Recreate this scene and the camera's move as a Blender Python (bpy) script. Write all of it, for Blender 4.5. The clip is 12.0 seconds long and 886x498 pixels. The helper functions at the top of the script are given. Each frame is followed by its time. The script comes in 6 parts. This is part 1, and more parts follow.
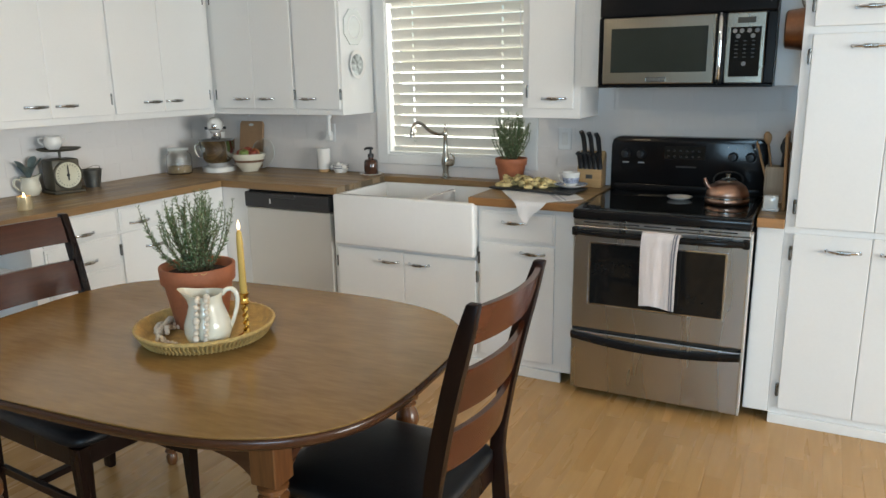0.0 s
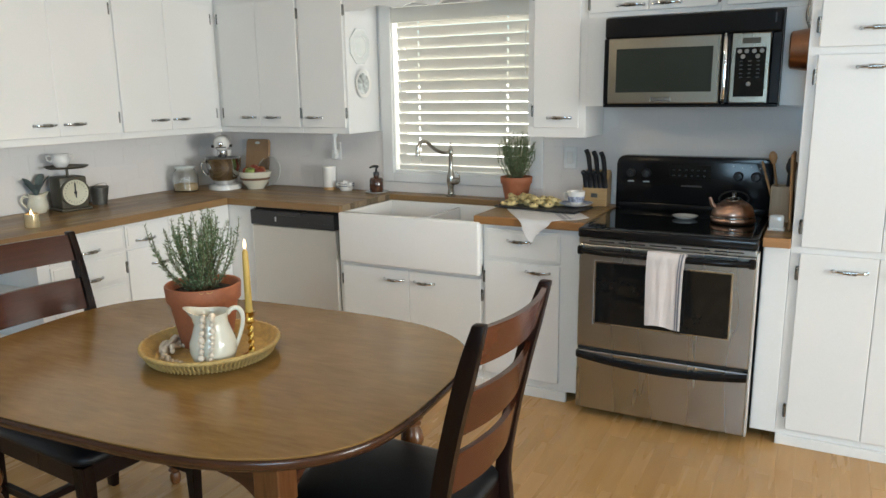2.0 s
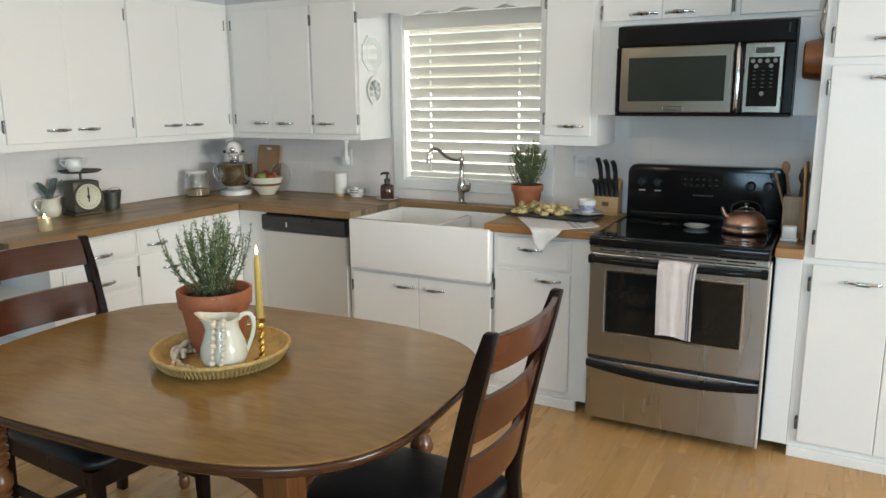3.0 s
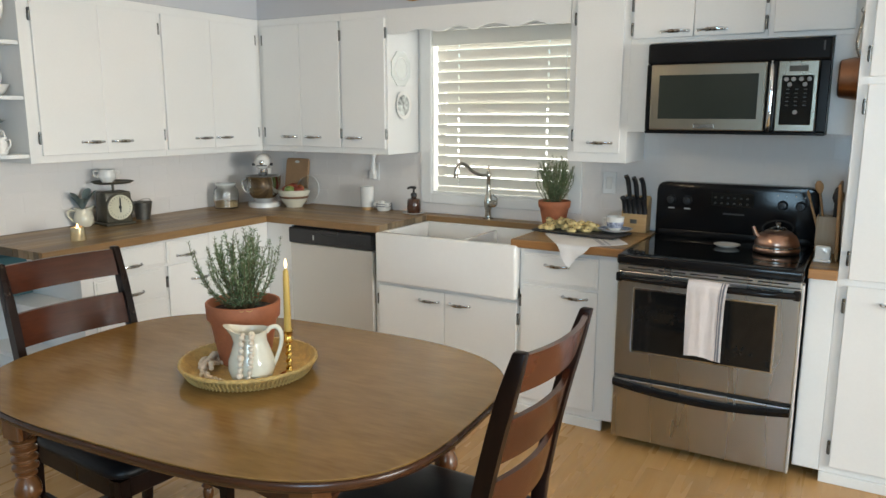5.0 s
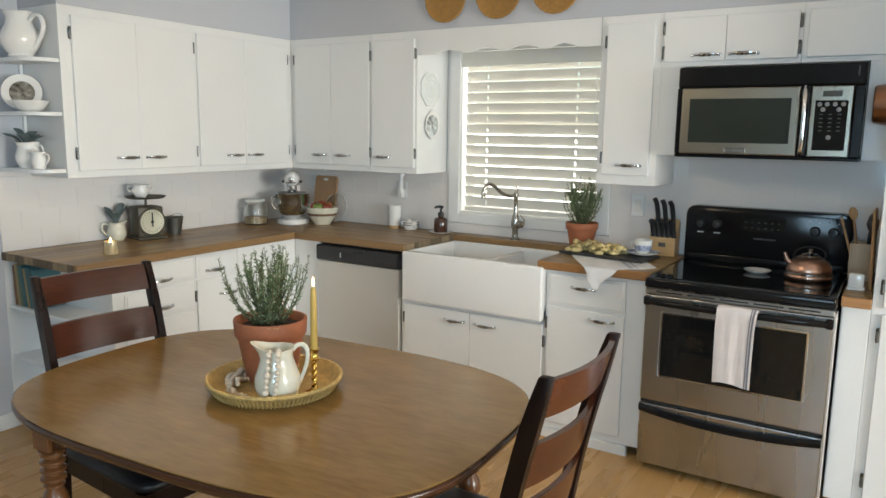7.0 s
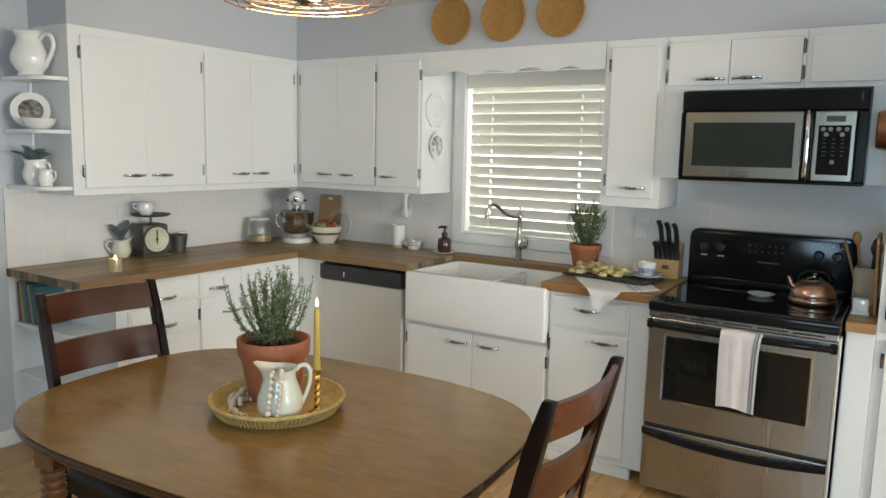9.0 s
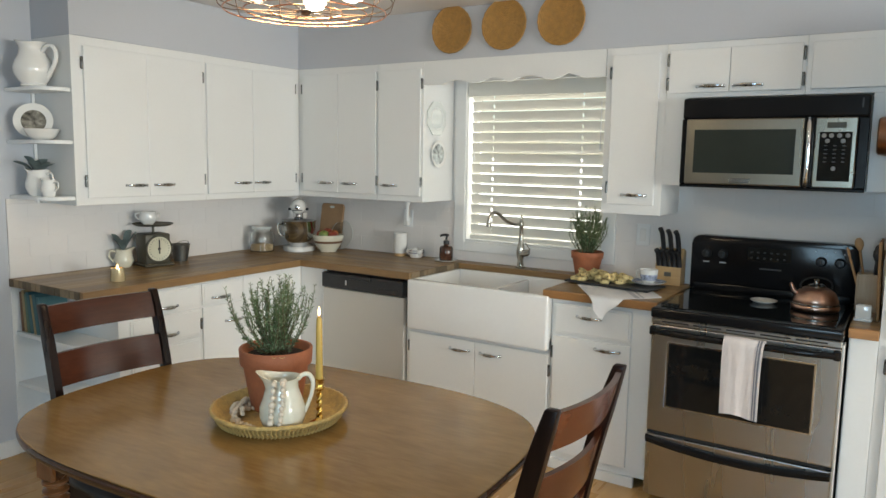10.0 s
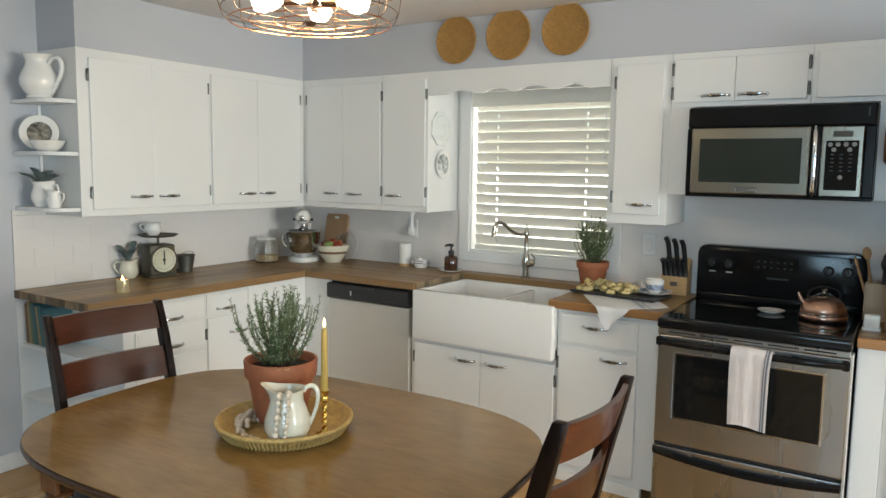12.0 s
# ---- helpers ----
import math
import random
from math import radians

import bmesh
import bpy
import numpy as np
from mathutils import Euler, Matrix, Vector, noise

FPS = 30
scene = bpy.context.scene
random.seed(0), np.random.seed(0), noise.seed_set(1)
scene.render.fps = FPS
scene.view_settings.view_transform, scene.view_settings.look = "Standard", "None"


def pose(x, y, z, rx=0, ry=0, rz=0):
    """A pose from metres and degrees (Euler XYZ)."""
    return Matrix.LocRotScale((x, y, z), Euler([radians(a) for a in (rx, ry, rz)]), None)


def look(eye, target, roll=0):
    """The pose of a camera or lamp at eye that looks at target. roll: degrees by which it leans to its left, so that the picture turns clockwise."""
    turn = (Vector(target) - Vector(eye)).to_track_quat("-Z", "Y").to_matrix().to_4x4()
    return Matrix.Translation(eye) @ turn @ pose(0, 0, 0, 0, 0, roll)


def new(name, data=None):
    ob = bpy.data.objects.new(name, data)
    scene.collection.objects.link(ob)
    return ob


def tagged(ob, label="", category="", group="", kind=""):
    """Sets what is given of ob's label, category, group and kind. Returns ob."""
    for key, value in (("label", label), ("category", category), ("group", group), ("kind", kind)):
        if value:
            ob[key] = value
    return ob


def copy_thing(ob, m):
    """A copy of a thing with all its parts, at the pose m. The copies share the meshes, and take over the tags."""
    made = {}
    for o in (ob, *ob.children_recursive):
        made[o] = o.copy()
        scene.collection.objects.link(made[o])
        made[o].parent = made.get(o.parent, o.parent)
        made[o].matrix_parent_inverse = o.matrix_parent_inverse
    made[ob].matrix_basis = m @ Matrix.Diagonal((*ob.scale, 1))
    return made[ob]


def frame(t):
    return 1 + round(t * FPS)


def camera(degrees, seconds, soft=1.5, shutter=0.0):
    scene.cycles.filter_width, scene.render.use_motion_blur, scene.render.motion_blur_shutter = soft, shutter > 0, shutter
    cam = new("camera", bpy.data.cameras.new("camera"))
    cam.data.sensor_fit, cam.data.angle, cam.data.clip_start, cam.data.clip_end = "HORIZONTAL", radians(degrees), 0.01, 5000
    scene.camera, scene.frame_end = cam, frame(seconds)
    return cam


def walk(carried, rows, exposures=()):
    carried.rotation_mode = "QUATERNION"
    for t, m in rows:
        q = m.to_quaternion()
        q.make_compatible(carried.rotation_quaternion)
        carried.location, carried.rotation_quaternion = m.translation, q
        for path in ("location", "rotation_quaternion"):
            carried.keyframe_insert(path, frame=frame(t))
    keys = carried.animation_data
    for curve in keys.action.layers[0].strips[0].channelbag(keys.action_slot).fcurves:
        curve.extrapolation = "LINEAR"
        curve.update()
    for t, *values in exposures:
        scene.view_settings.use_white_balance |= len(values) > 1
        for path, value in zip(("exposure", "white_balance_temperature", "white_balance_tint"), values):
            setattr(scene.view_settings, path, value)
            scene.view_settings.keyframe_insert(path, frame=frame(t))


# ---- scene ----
cam = camera(62.5, 12.0)
EXPOSURES = [(0.0, -0.07, 6930, 8), (1.5, -0.02, 6980, 8), (7.0, 0.01, 7130, 8), (9.0, -0.12, 7160, 7), (12.0, -0.11, 7180, 7)]
PATH = [
    (0, (3.836, -3.928, 1.521), (2.943, -2.2, 1.056), -0.9),
    (0.5, (3.834, -3.93, 1.522), (2.942, -2.198, 1.07), -0.8),
    (1, (3.839, -3.927, 1.526), (2.947, -2.193, 1.08), -1.0),
    (1.5, (3.837, -3.93, 1.528), (2.94, -2.195, 1.096), -1.0),
    (2, (3.832, -3.928, 1.529), (2.924, -2.196, 1.109), -0.8),
    (2.5, (3.827, -3.929, 1.53), (2.909, -2.201, 1.119), -0.7),
    (3, (3.825, -3.93, 1.532), (2.894, -2.206, 1.13), -0.4),
    (5, (3.808, -3.931, 1.538), (2.818, -2.232, 1.173), 0.1),
    (5.5, (3.807, -3.932, 1.542), (2.798, -2.242, 1.184), 0.3),
    (6, (3.804, -3.932, 1.543), (2.777, -2.25, 1.197), 0.5),
    (6.5, (3.802, -3.933, 1.546), (2.76, -2.259, 1.213), 0.7),
    (7, (3.805, -3.935, 1.548), (2.751, -2.266, 1.231), 0.8),
    (9, (3.804, -3.94, 1.558), (2.738, -2.269, 1.291), 1.3),
    (9.5, (3.805, -3.942, 1.56), (2.737, -2.271, 1.303), 1.2),
    (10, (3.805, -3.941, 1.56), (2.733, -2.271, 1.314), 1.0),
    (10.5, (3.804, -3.943, 1.563), (2.729, -2.273, 1.326), 1.0),
    (11, (3.802, -3.94, 1.563), (2.726, -2.269, 1.333), 1.0),
    (11.5, (3.802, -3.938, 1.562), (2.722, -2.27, 1.339), 0.9),
    (12, (3.797, -3.935, 1.562), (2.713, -2.269, 1.342), 0.8),
]
walk(cam, [(t, look(e, a, r)) for t, e, a, r in PATH], EXPOSURES)

# ---- light ----
world = bpy.data.worlds.new("sky_world")
scene.world = world
world.use_nodes = True
_bg = world.node_tree.nodes["Background"]
_sky = world.node_tree.nodes.new("ShaderNodeTexSky")
_sky.sky_type = "NISHITA"
_sky.sun_disc = False
_sky.sun_elevation = radians(38)
_sky.sun_rotation = radians(115)
world.node_tree.links.new(_sky.outputs[0], _bg.inputs[0])
_bg.inputs[1].default_value = 0.15

sun = new("sun", bpy.data.lights.new("sun", "SUN"))
sun.data.energy, sun.data.angle, sun.data.color = 1.2, radians(8), (1.0, 0.95, 0.88)
sun.matrix_world = look((0, 0, 0), (-0.45, -0.65, -0.62))


def window_light(name, centre, target, w, h, watts, colour):
    lamp = new(name, bpy.data.lights.new(name, "AREA"))
    lamp.data.shape, lamp.data.size, lamp.data.size_y = "RECTANGLE", w, h
    lamp.data.energy, lamp.data.color = watts, colour
    lamp.matrix_world = look(centre, target)
    return lamp


# area lamps stand in for daylight through two unseen openings, east and south
window_light("sky_light_east", (9.18, -2.9, 1.40), (0, -2.2, 1.0), 2.4, 1.55, 308, (0.84, 0.925, 1.0))
window_light("sky_light_south", (4.2, -5.58, 1.45), (3.3, 0, 1.0), 1.25, 1.1, 62, (0.42, 0.70, 1.0))
window_light("sky_light_north", (1.9, 0.10, 1.55), (1.9, -3, 1.2), 0.86, 0.86, 9, (0.95, 0.97, 1.0))

# ---- materials ----


def nodes_of(name):
    m = bpy.data.materials.new(name)
    m.use_nodes = True
    t = m.node_tree
    return m, t, t.nodes["Principled BSDF"]


def add(t, kind, **values):
    n = t.nodes.new(kind)
    for k, v in values.items():
        n.inputs[k].default_value = v
    return n


def ramp(t, fac, stops):
    r = t.nodes.new("ShaderNodeValToRGB")
    e = r.color_ramp.elements
    while len(e) < len(stops):
        e.new(0.5)
    for el, (p, c) in zip(e, stops):
        el.position, el.color = p, (*c, 1)
    t.links.new(fac, r.inputs[0])
    return r.outputs[0]


def mult(c, f):
    return tuple(min(1, v * f) for v in c)


def surf(name, col, rough=0.5, metal=0.0, var=0.07, scale=5.0, fine=60.0, bump=0.03, stretch=(1, 1, 1), coat=0.0, piece=0.0, spec=0.5):
    """A plain surface with broad and fine variation of colour, gloss and relief."""
    m, t, b = nodes_of(name)
    tc = t.nodes.new("ShaderNodeTexCoord")
    mp = add(t, "ShaderNodeMapping", Scale=stretch)
    t.links.new(tc.outputs["Object"], mp.inputs[0])
    broad = add(t, "ShaderNodeTexNoise", Scale=scale, Detail=4.0)
    small = add(t, "ShaderNodeTexNoise", Scale=fine, Detail=6.0)
    for n in (broad, small):
        t.links.new(mp.outputs[0], n.inputs["Vector"])
    mix = add(t, "ShaderNodeMix", Factor=0.35)
    t.links.new(broad.outputs[0], mix.inputs[2])
    t.links.new(small.outputs[0], mix.inputs[3])
    fac = mix.outputs[0]
    if piece:
        info = t.nodes.new("ShaderNodeObjectInfo")
        am = t.nodes.new("ShaderNodeMath")
        am.operation = "MULTIPLY_ADD"
        t.links.new(info.outputs["Random"], am.inputs[0])
        am.inputs[1].default_value = piece
        t.links.new(fac, am.inputs[2])
        sb = t.nodes.new("ShaderNodeMath")
        sb.operation = "SUBTRACT"
        t.links.new(am.outputs[0], sb.inputs[0])
        sb.inputs[1].default_value = piece / 2
        fac = sb.outputs[0]
    t.links.new(ramp(t, fac, [(0.3, mult(col, 1 - var)), (0.7, mult(col, 1 + var))]), b.inputs["Base Color"])
    rr = t.nodes.new("ShaderNodeMapRange")
    rr.inputs[1].default_value, rr.inputs[2].default_value = 0.3, 0.7
    rr.inputs[3].default_value, rr.inputs[4].default_value = max(0.02, rough * 0.85), min(1, rough * 1.15)
    t.links.new(broad.outputs[0], rr.inputs[0])
    t.links.new(rr.outputs[0], b.inputs["Roughness"])
    b.inputs["Metallic"].default_value = metal
    b.inputs["Coat Weight"].default_value = coat
    b.inputs["Coat Roughness"].default_value = 0.12
    b.inputs["Specular IOR Level"].default_value = spec
    if bump:
        bp = add(t, "ShaderNodeBump", Strength=bump, Distance=0.01)
        t.links.new(small.outputs[0], bp.inputs["Height"])
        t.links.new(bp.outputs[0], b.inputs["Normal"])
    return m


def wood(name, light, dark, rough=0.35, scale=6.0, along="X", piece=0.35, coat=0.0, streak=14.0, bump=0.04, contrast=(0.32, 0.68), island=False, cloudy=False, spec=0.5):
    """Wood with grain stretched along one axis of the object, and a tone of its own for each piece."""
    m, t, b = nodes_of(name)
    tc = t.nodes.new("ShaderNodeTexCoord")
    info = t.nodes.new("ShaderNodeNewGeometry" if island else "ShaderNodeObjectInfo")
    tone = info.outputs["Random Per Island" if island else "Random"]
    shift = t.nodes.new("ShaderNodeVectorMath")
    shift.operation = "ADD"
    t.links.new(tc.outputs["Object"], shift.inputs[0])
    mulr = t.nodes.new("ShaderNodeMath")
    mulr.operation = "MULTIPLY"
    t.links.new(tone, mulr.inputs[0])
    mulr.inputs[1].default_value = 37.0 if piece else 0.0
    t.links.new(mulr.outputs[0], shift.inputs[1])
    st = {"X": (0.07, 1, 1), "Y": (1, 0.07, 1), "Z": (1, 1, 0.07)}[along]
    mp = add(t, "ShaderNodeMapping", Scale=tuple(v * scale for v in st))
    t.links.new(shift.outputs[0], mp.inputs[0])
    g = add(t, "ShaderNodeTexNoise", Scale=streak, Detail=6.0, Roughness=0.6, Distortion=0.05)
    big = add(t, "ShaderNodeTexNoise", Scale=1.6, Detail=3.0, Distortion=0.15)
    for n in (g, big):
        t.links.new(mp.outputs[0], n.inputs["Vector"])
    mix = add(t, "ShaderNodeMix", Factor=0.5)
    if cloudy:
        # cloudy figure of a veneer, across the grain as well as along it
        cloud = add(t, "ShaderNodeTexNoise", Scale=13.0, Detail=4.0, Roughness=0.55)
        squeeze = add(t, "ShaderNodeMapping", Scale=(0.5, 1, 1))
        squeeze.inputs["Rotation"].default_value = (0, 0, 0.7)
        t.links.new(tc.outputs["Object"], squeeze.inputs[0])
        t.links.new(squeeze.outputs[0], cloud.inputs["Vector"])
        fibre = add(t, "ShaderNodeMapping", Scale=(0.16, 1, 1))
        fibre.inputs["Rotation"].default_value = (0, 0, 0.5)
        t.links.new(tc.outputs["Object"], fibre.inputs[0])
        g = add(t, "ShaderNodeTexNoise", Scale=75.0, Detail=5.0, Roughness=0.6)
        t.links.new(fibre.outputs[0], g.inputs["Vector"])
        big = cloud
    t.links.new(g.outputs[0], mix.inputs[2])
    t.links.new(big.outputs[0], mix.inputs[3])
    am = t.nodes.new("ShaderNodeMath")
    am.operation = "MULTIPLY_ADD"
    t.links.new(tone, am.inputs[0])
    am.inputs[1].default_value = piece
    t.links.new(mix.outputs[0], am.inputs[2])
    sb = t.nodes.new("ShaderNodeMath")
    sb.operation = "SUBTRACT"
    t.links.new(am.outputs[0], sb.inputs[0])
    sb.inputs[1].default_value = piece / 2
    t.links.new(ramp(t, sb.outputs[0], [(contrast[0], dark), (contrast[1], light)]), b.inputs["Base Color"])
    rr = t.nodes.new("ShaderNodeMapRange")
    rr.inputs[1].default_value, rr.inputs[2].default_value = 0.3, 0.7
    rr.inputs[3].default_value, rr.inputs[4].default_value = rough * 0.8, min(1, rough * 1.25)
    t.links.new(big.outputs[0], rr.inputs[0])
    t.links.new(rr.outputs[0], b.inputs["Roughness"])
    b.inputs["Coat Weight"].default_value = coat
    b.inputs["Coat Roughness"].default_value = 0.15
    b.inputs["Specular IOR Level"].default_value = spec
    bp = add(t, "ShaderNodeBump", Strength=bump, Distance=0.01)
    t.links.new(g.outputs[0], bp.inputs["Height"])
    t.links.new(bp.outputs[0], b.inputs["Normal"])
    return m


def glow(name, col, strength):
    m, t, b = nodes_of(name)
    b.inputs["Base Color"].default_value = (*col, 1)
    b.inputs["Emission Color"].default_value = (*col, 1)
    b.inputs["Emission Strength"].default_value = strength
    return m


def glass(name, col=(1, 1, 1), rough=0.02, trans=1.0, ior=1.45):
    m, t, b = nodes_of(name)
    b.inputs["Base Color"].default_value = (*col, 1)
    b.inputs["Roughness"].default_value = rough
    b.inputs["Transmission Weight"].default_value = trans
    b.inputs["IOR"].default_value = ior
    return m


WHITE = surf("cabinet_paint", (0.79, 0.795, 0.785), 0.38, var=0.025, scale=2.5, fine=90, bump=0.02)
TRIM = surf("trim_paint", (0.79, 0.795, 0.785), 0.42, var=0.03, scale=3, fine=80, bump=0.02)
WALL = surf("blue_grey_wall_paint", (0.525, 0.545, 0.585), 0.75, var=0.03, scale=1.5, fine=160, bump=0.05)
CEIL = surf("ceiling_paint", (0.78, 0.75, 0.74), 0.85, var=0.03, scale=2, fine=120, bump=0.08)
PLAIN = surf("far_wall_paint", (0.27, 0.27, 0.265), 0.8, var=0.04, scale=2, fine=120, bump=0.05)
TILE = surf("glazed_white_tile", (0.80, 0.77, 0.75), 0.12, var=0.02, scale=4, fine=30, bump=0.012, piece=0.2)
GROUT = surf("grout", (0.78, 0.75, 0.725), 0.6, var=0.05, fine=200)
FLOORW = wood("maple_laminate", (0.52, 0.31, 0.125), (0.385, 0.210, 0.071), 0.26, 5, "Y", 0.20, streak=10, bump=0.01, contrast=(0.22, 0.78))
FLOORR = wood("maple_laminate_rest", (0.52, 0.31, 0.125), (0.385, 0.210, 0.071), 0.26, 5, "Y", 0.20, streak=10, bump=0.01, contrast=(0.22, 0.78), island=True)
BLOCK = wood("oiled_butcher_block", (0.345, 0.215, 0.090), (0.185, 0.108, 0.042), 0.36, 7, "X", 0.45)
BLOCK_FRONT = wood("oiled_block_front", (0.285, 0.168, 0.074), (0.19, 0.106, 0.044), 0.40, 7, "X", 0.25)
BLOCK_END = surf("worn_end_grain", (0.20, 0.145, 0.088), 0.7, var=0.35, scale=30, fine=160, bump=0.2, piece=1.3)
BLOCK_EDGE = wood("oiled_block_edge", (0.43, 0.22, 0.085), (0.28, 0.13, 0.045), 0.40, 7, "X", 0.25)
TABLEW = wood("maple_table_veneer", (0.298, 0.172, 0.055), (0.164, 0.084, 0.025), 0.19, 2.6, "X", 0.0, coat=0.0, streak=4, bump=0.001, contrast=(0.22, 0.78), cloudy=True, spec=0.5)
LEGW = wood("turned_maple", (0.18, 0.070, 0.023), (0.095, 0.035, 0.012), 0.26, 7, "Z", 0.1, coat=0.2)
# table edge and apron wood, darkened: shade is put into the colour
RIMW = wood("shaded_table_edge", (0.072, 0.027, 0.012), (0.038, 0.014, 0.007), 0.24, 4, "X", 0.0, coat=0.0, spec=0.45)
MAHOG = wood("mahogany_stain", (0.094, 0.024, 0.010), (0.032, 0.009, 0.004), 0.17, 6, "Y", 0.15, coat=0.0, contrast=(0.25, 0.75), spec=0.5)
MAHOGZ = wood("mahogany_post", (0.016, 0.006, 0.004), (0.007, 0.003, 0.0022), 0.30, 6, "Z", 0.15, coat=0.0, spec=0.2)
LEATHER = surf("black_leather", (0.006, 0.006, 0.007), 0.42, var=0.2, fine=180, bump=0.08, spec=0.3)
STEEL = surf("brushed_steel", (0.455, 0.457, 0.445), 0.27, 1.0, 0.05, 3, 200, 0.0015, stretch=(1, 1, 0.12))
# steel copy darkened in colour, for the dimmer room the microwave mirrors
STEELM = surf("microwave_steel_dimmed", (0.310, 0.282, 0.230), 0.27, 1.0, 0.05, 3, 200, 0.0015, stretch=(1, 1, 0.12))
STEELD = surf("dishwasher_steel", (0.61, 0.59, 0.55), 0.40, 0.65, 0.02, 2, 260, 0.006, stretch=(0.3, 1, 1))
CHROME = surf("chrome", (0.64, 0.66, 0.68), 0.12, 1.0, 0.04, 20, 90, 0.0)
NICKEL = surf("worn_nickel", (0.34, 0.325, 0.30), 0.26, 1.0, 0.08, 20, 90, 0.02)
FAUCET = surf("brushed_nickel_faucet", (0.42, 0.395, 0.35), 0.22, 1.0, 0.05, 20, 90, 0.0)
BLACK = surf("black_enamel", (0.008, 0.008, 0.009), 0.14, var=0.15, scale=3, fine=40, bump=0.003, spec=0.25)
BLACKM = surf("matt_black_plastic", (0.018, 0.018, 0.020), 0.40, var=0.15, fine=120, bump=0.03)
GLASSB = surf("black_glass", (0.006, 0.007, 0.007), 0.05, var=0.1, bump=0.0, spec=0.4)
OVENGL = surf("oven_window", (0.010, 0.010, 0.010), 0.06, var=0.2, bump=0.0, spec=0.4)
MICROGL = surf("microwave_screen", (0.026, 0.032, 0.027), 0.18, var=0.12, fine=300, bump=0.01, spec=0.32)
PORC = surf("white_porcelain", (0.82, 0.81, 0.78), 0.10, var=0.02, scale=5, fine=40, bump=0.004, coat=0.5)
FIRECLAY = surf("white_fireclay", (0.84, 0.83, 0.81), 0.14, var=0.02, scale=3, fine=40, bump=0.006, coat=0.4)
CREAM = surf("cream_ironstone", (0.74, 0.70, 0.57), 0.12, var=0.05, scale=12, fine=60, bump=0.006, coat=0.5)
TERRA = surf("terracotta", (0.37, 0.120, 0.053), 0.65, var=0.18, scale=14, fine=90, bump=0.10)
SOIL = surf("potting_soil", (0.028, 0.019, 0.013), 0.95, var=0.5, scale=60, fine=220, bump=0.9)
LEAF = surf("rosemary_needles", (0.080, 0.140, 0.050), 0.50, var=0.45, scale=25, fine=90, bump=0.0)
LEAFP = surf("rosemary_needles_pale", (0.25, 0.32, 0.18), 0.55, var=0.30, scale=25, fine=90, bump=0.0)
STEM = surf("woody_stem", (0.13, 0.10, 0.05), 0.8, var=0.3, fine=120, bump=0.1)
SAGE = surf("dusty_green_leaf", (0.28, 0.35, 0.345), 0.6, var=0.25, scale=20, fine=80, bump=0.03)
WICKER = surf("woven_seagrass", (0.49, 0.325, 0.115), 0.7, var=0.30, scale=45, fine=200, bump=0.30)
STRAW = surf("golden_straw", (0.40, 0.215, 0.062), 0.7, var=0.22, scale=45, fine=200, bump=0.25)
BEAD = surf("raw_wood_bead", (0.68, 0.58, 0.46), 0.6, var=0.12, scale=30, fine=120, bump=0.05)
BRASS = surf("polished_brass", (0.72, 0.46, 0.12), 0.16, 1.0, 0.08, 20, 80, 0.0)
WAX = surf("beeswax", (0.56, 0.36, 0.085), 0.45, var=0.06, scale=20, fine=90, bump=0.02)
COPPER_OLD = surf("darkened_copper", (0.34, 0.18, 0.11), 0.32, 1.0, 0.14, 18, 90, 0.01)
COPPER = surf("copper", (0.54, 0.345, 0.265), 0.32, 1.0, 0.14, 18, 90, 0.01)
COPPERW = surf("copper_wire", (0.66, 0.30, 0.17), 0.28, 1.0, 0.1, 18, 90, 0.0)
WIRE = surf("bronze_wire", (0.20, 0.13, 0.09), 0.35, 1.0, 0.1, 18, 90, 0.0)
BIRCH = wood("pale_birch", (0.60, 0.40, 0.20), (0.46, 0.28, 0.12), 0.45, 8, "Z", 0.1)
CROCK = wood("pale_weathered_wood", (0.46, 0.37, 0.27), (0.36, 0.28, 0.19), 0.55, 8, "Z", 0.1)
SPOONW = wood("spoon_wood", (0.42, 0.24, 0.11), (0.26, 0.13, 0.05), 0.55, 9, "Z", 0.3)
BOARDW = wood("cutting_board_wood", (0.42, 0.26, 0.145), (0.31, 0.18, 0.095), 0.5, 7, "Z", 0.1)
LINEN = surf("white_linen", (0.78, 0.77, 0.77), 0.9, var=0.06, scale=8, fine=500, bump=0.25)
LINEN_GREY = surf("grey_linen_stripe", (0.50, 0.50, 0.53), 0.9, var=0.08, fine=500, bump=0.2)
STRIPE = surf("grey_stripe", (0.20, 0.20, 0.23), 0.9, var=0.1, fine=500, bump=0.2)
PINKISH = surf("pale_linen", (0.73, 0.665, 0.645), 0.9, var=0.08, scale=14, fine=500, bump=0.3)
SLATE = surf("dark_slate", (0.022, 0.022, 0.024), 0.5, var=0.25, scale=20, fine=120, bump=0.15)
COOKIE = surf("baked_dough", (0.64, 0.50, 0.235), 0.85, var=0.25, scale=40, fine=200, bump=0.5)
CHIP = surf("chocolate_chip", (0.05, 0.022, 0.010), 0.5, var=0.2, bump=0.0)
OLIVE = surf("olive_enamel", (0.085, 0.075, 0.052), 0.45, var=0.25, scale=15, fine=90, bump=0.03)
DIAL = surf("cream_dial", (0.62, 0.60, 0.46), 0.4, var=0.05, fine=80, bump=0.0)
ZINC = surf("zinc", (0.20, 0.20, 0.185), 0.40, 0.8, 0.2, 20, 90, 0.03)
AMBER = surf("amber_bottle", (0.060, 0.022, 0.011), 0.10, var=0.15, bump=0.0, coat=0.5)
BLUE = surf("blue_transfer", (0.33, 0.37, 0.48), 0.2, var=0.85, scale=70, fine=200, bump=0.0)
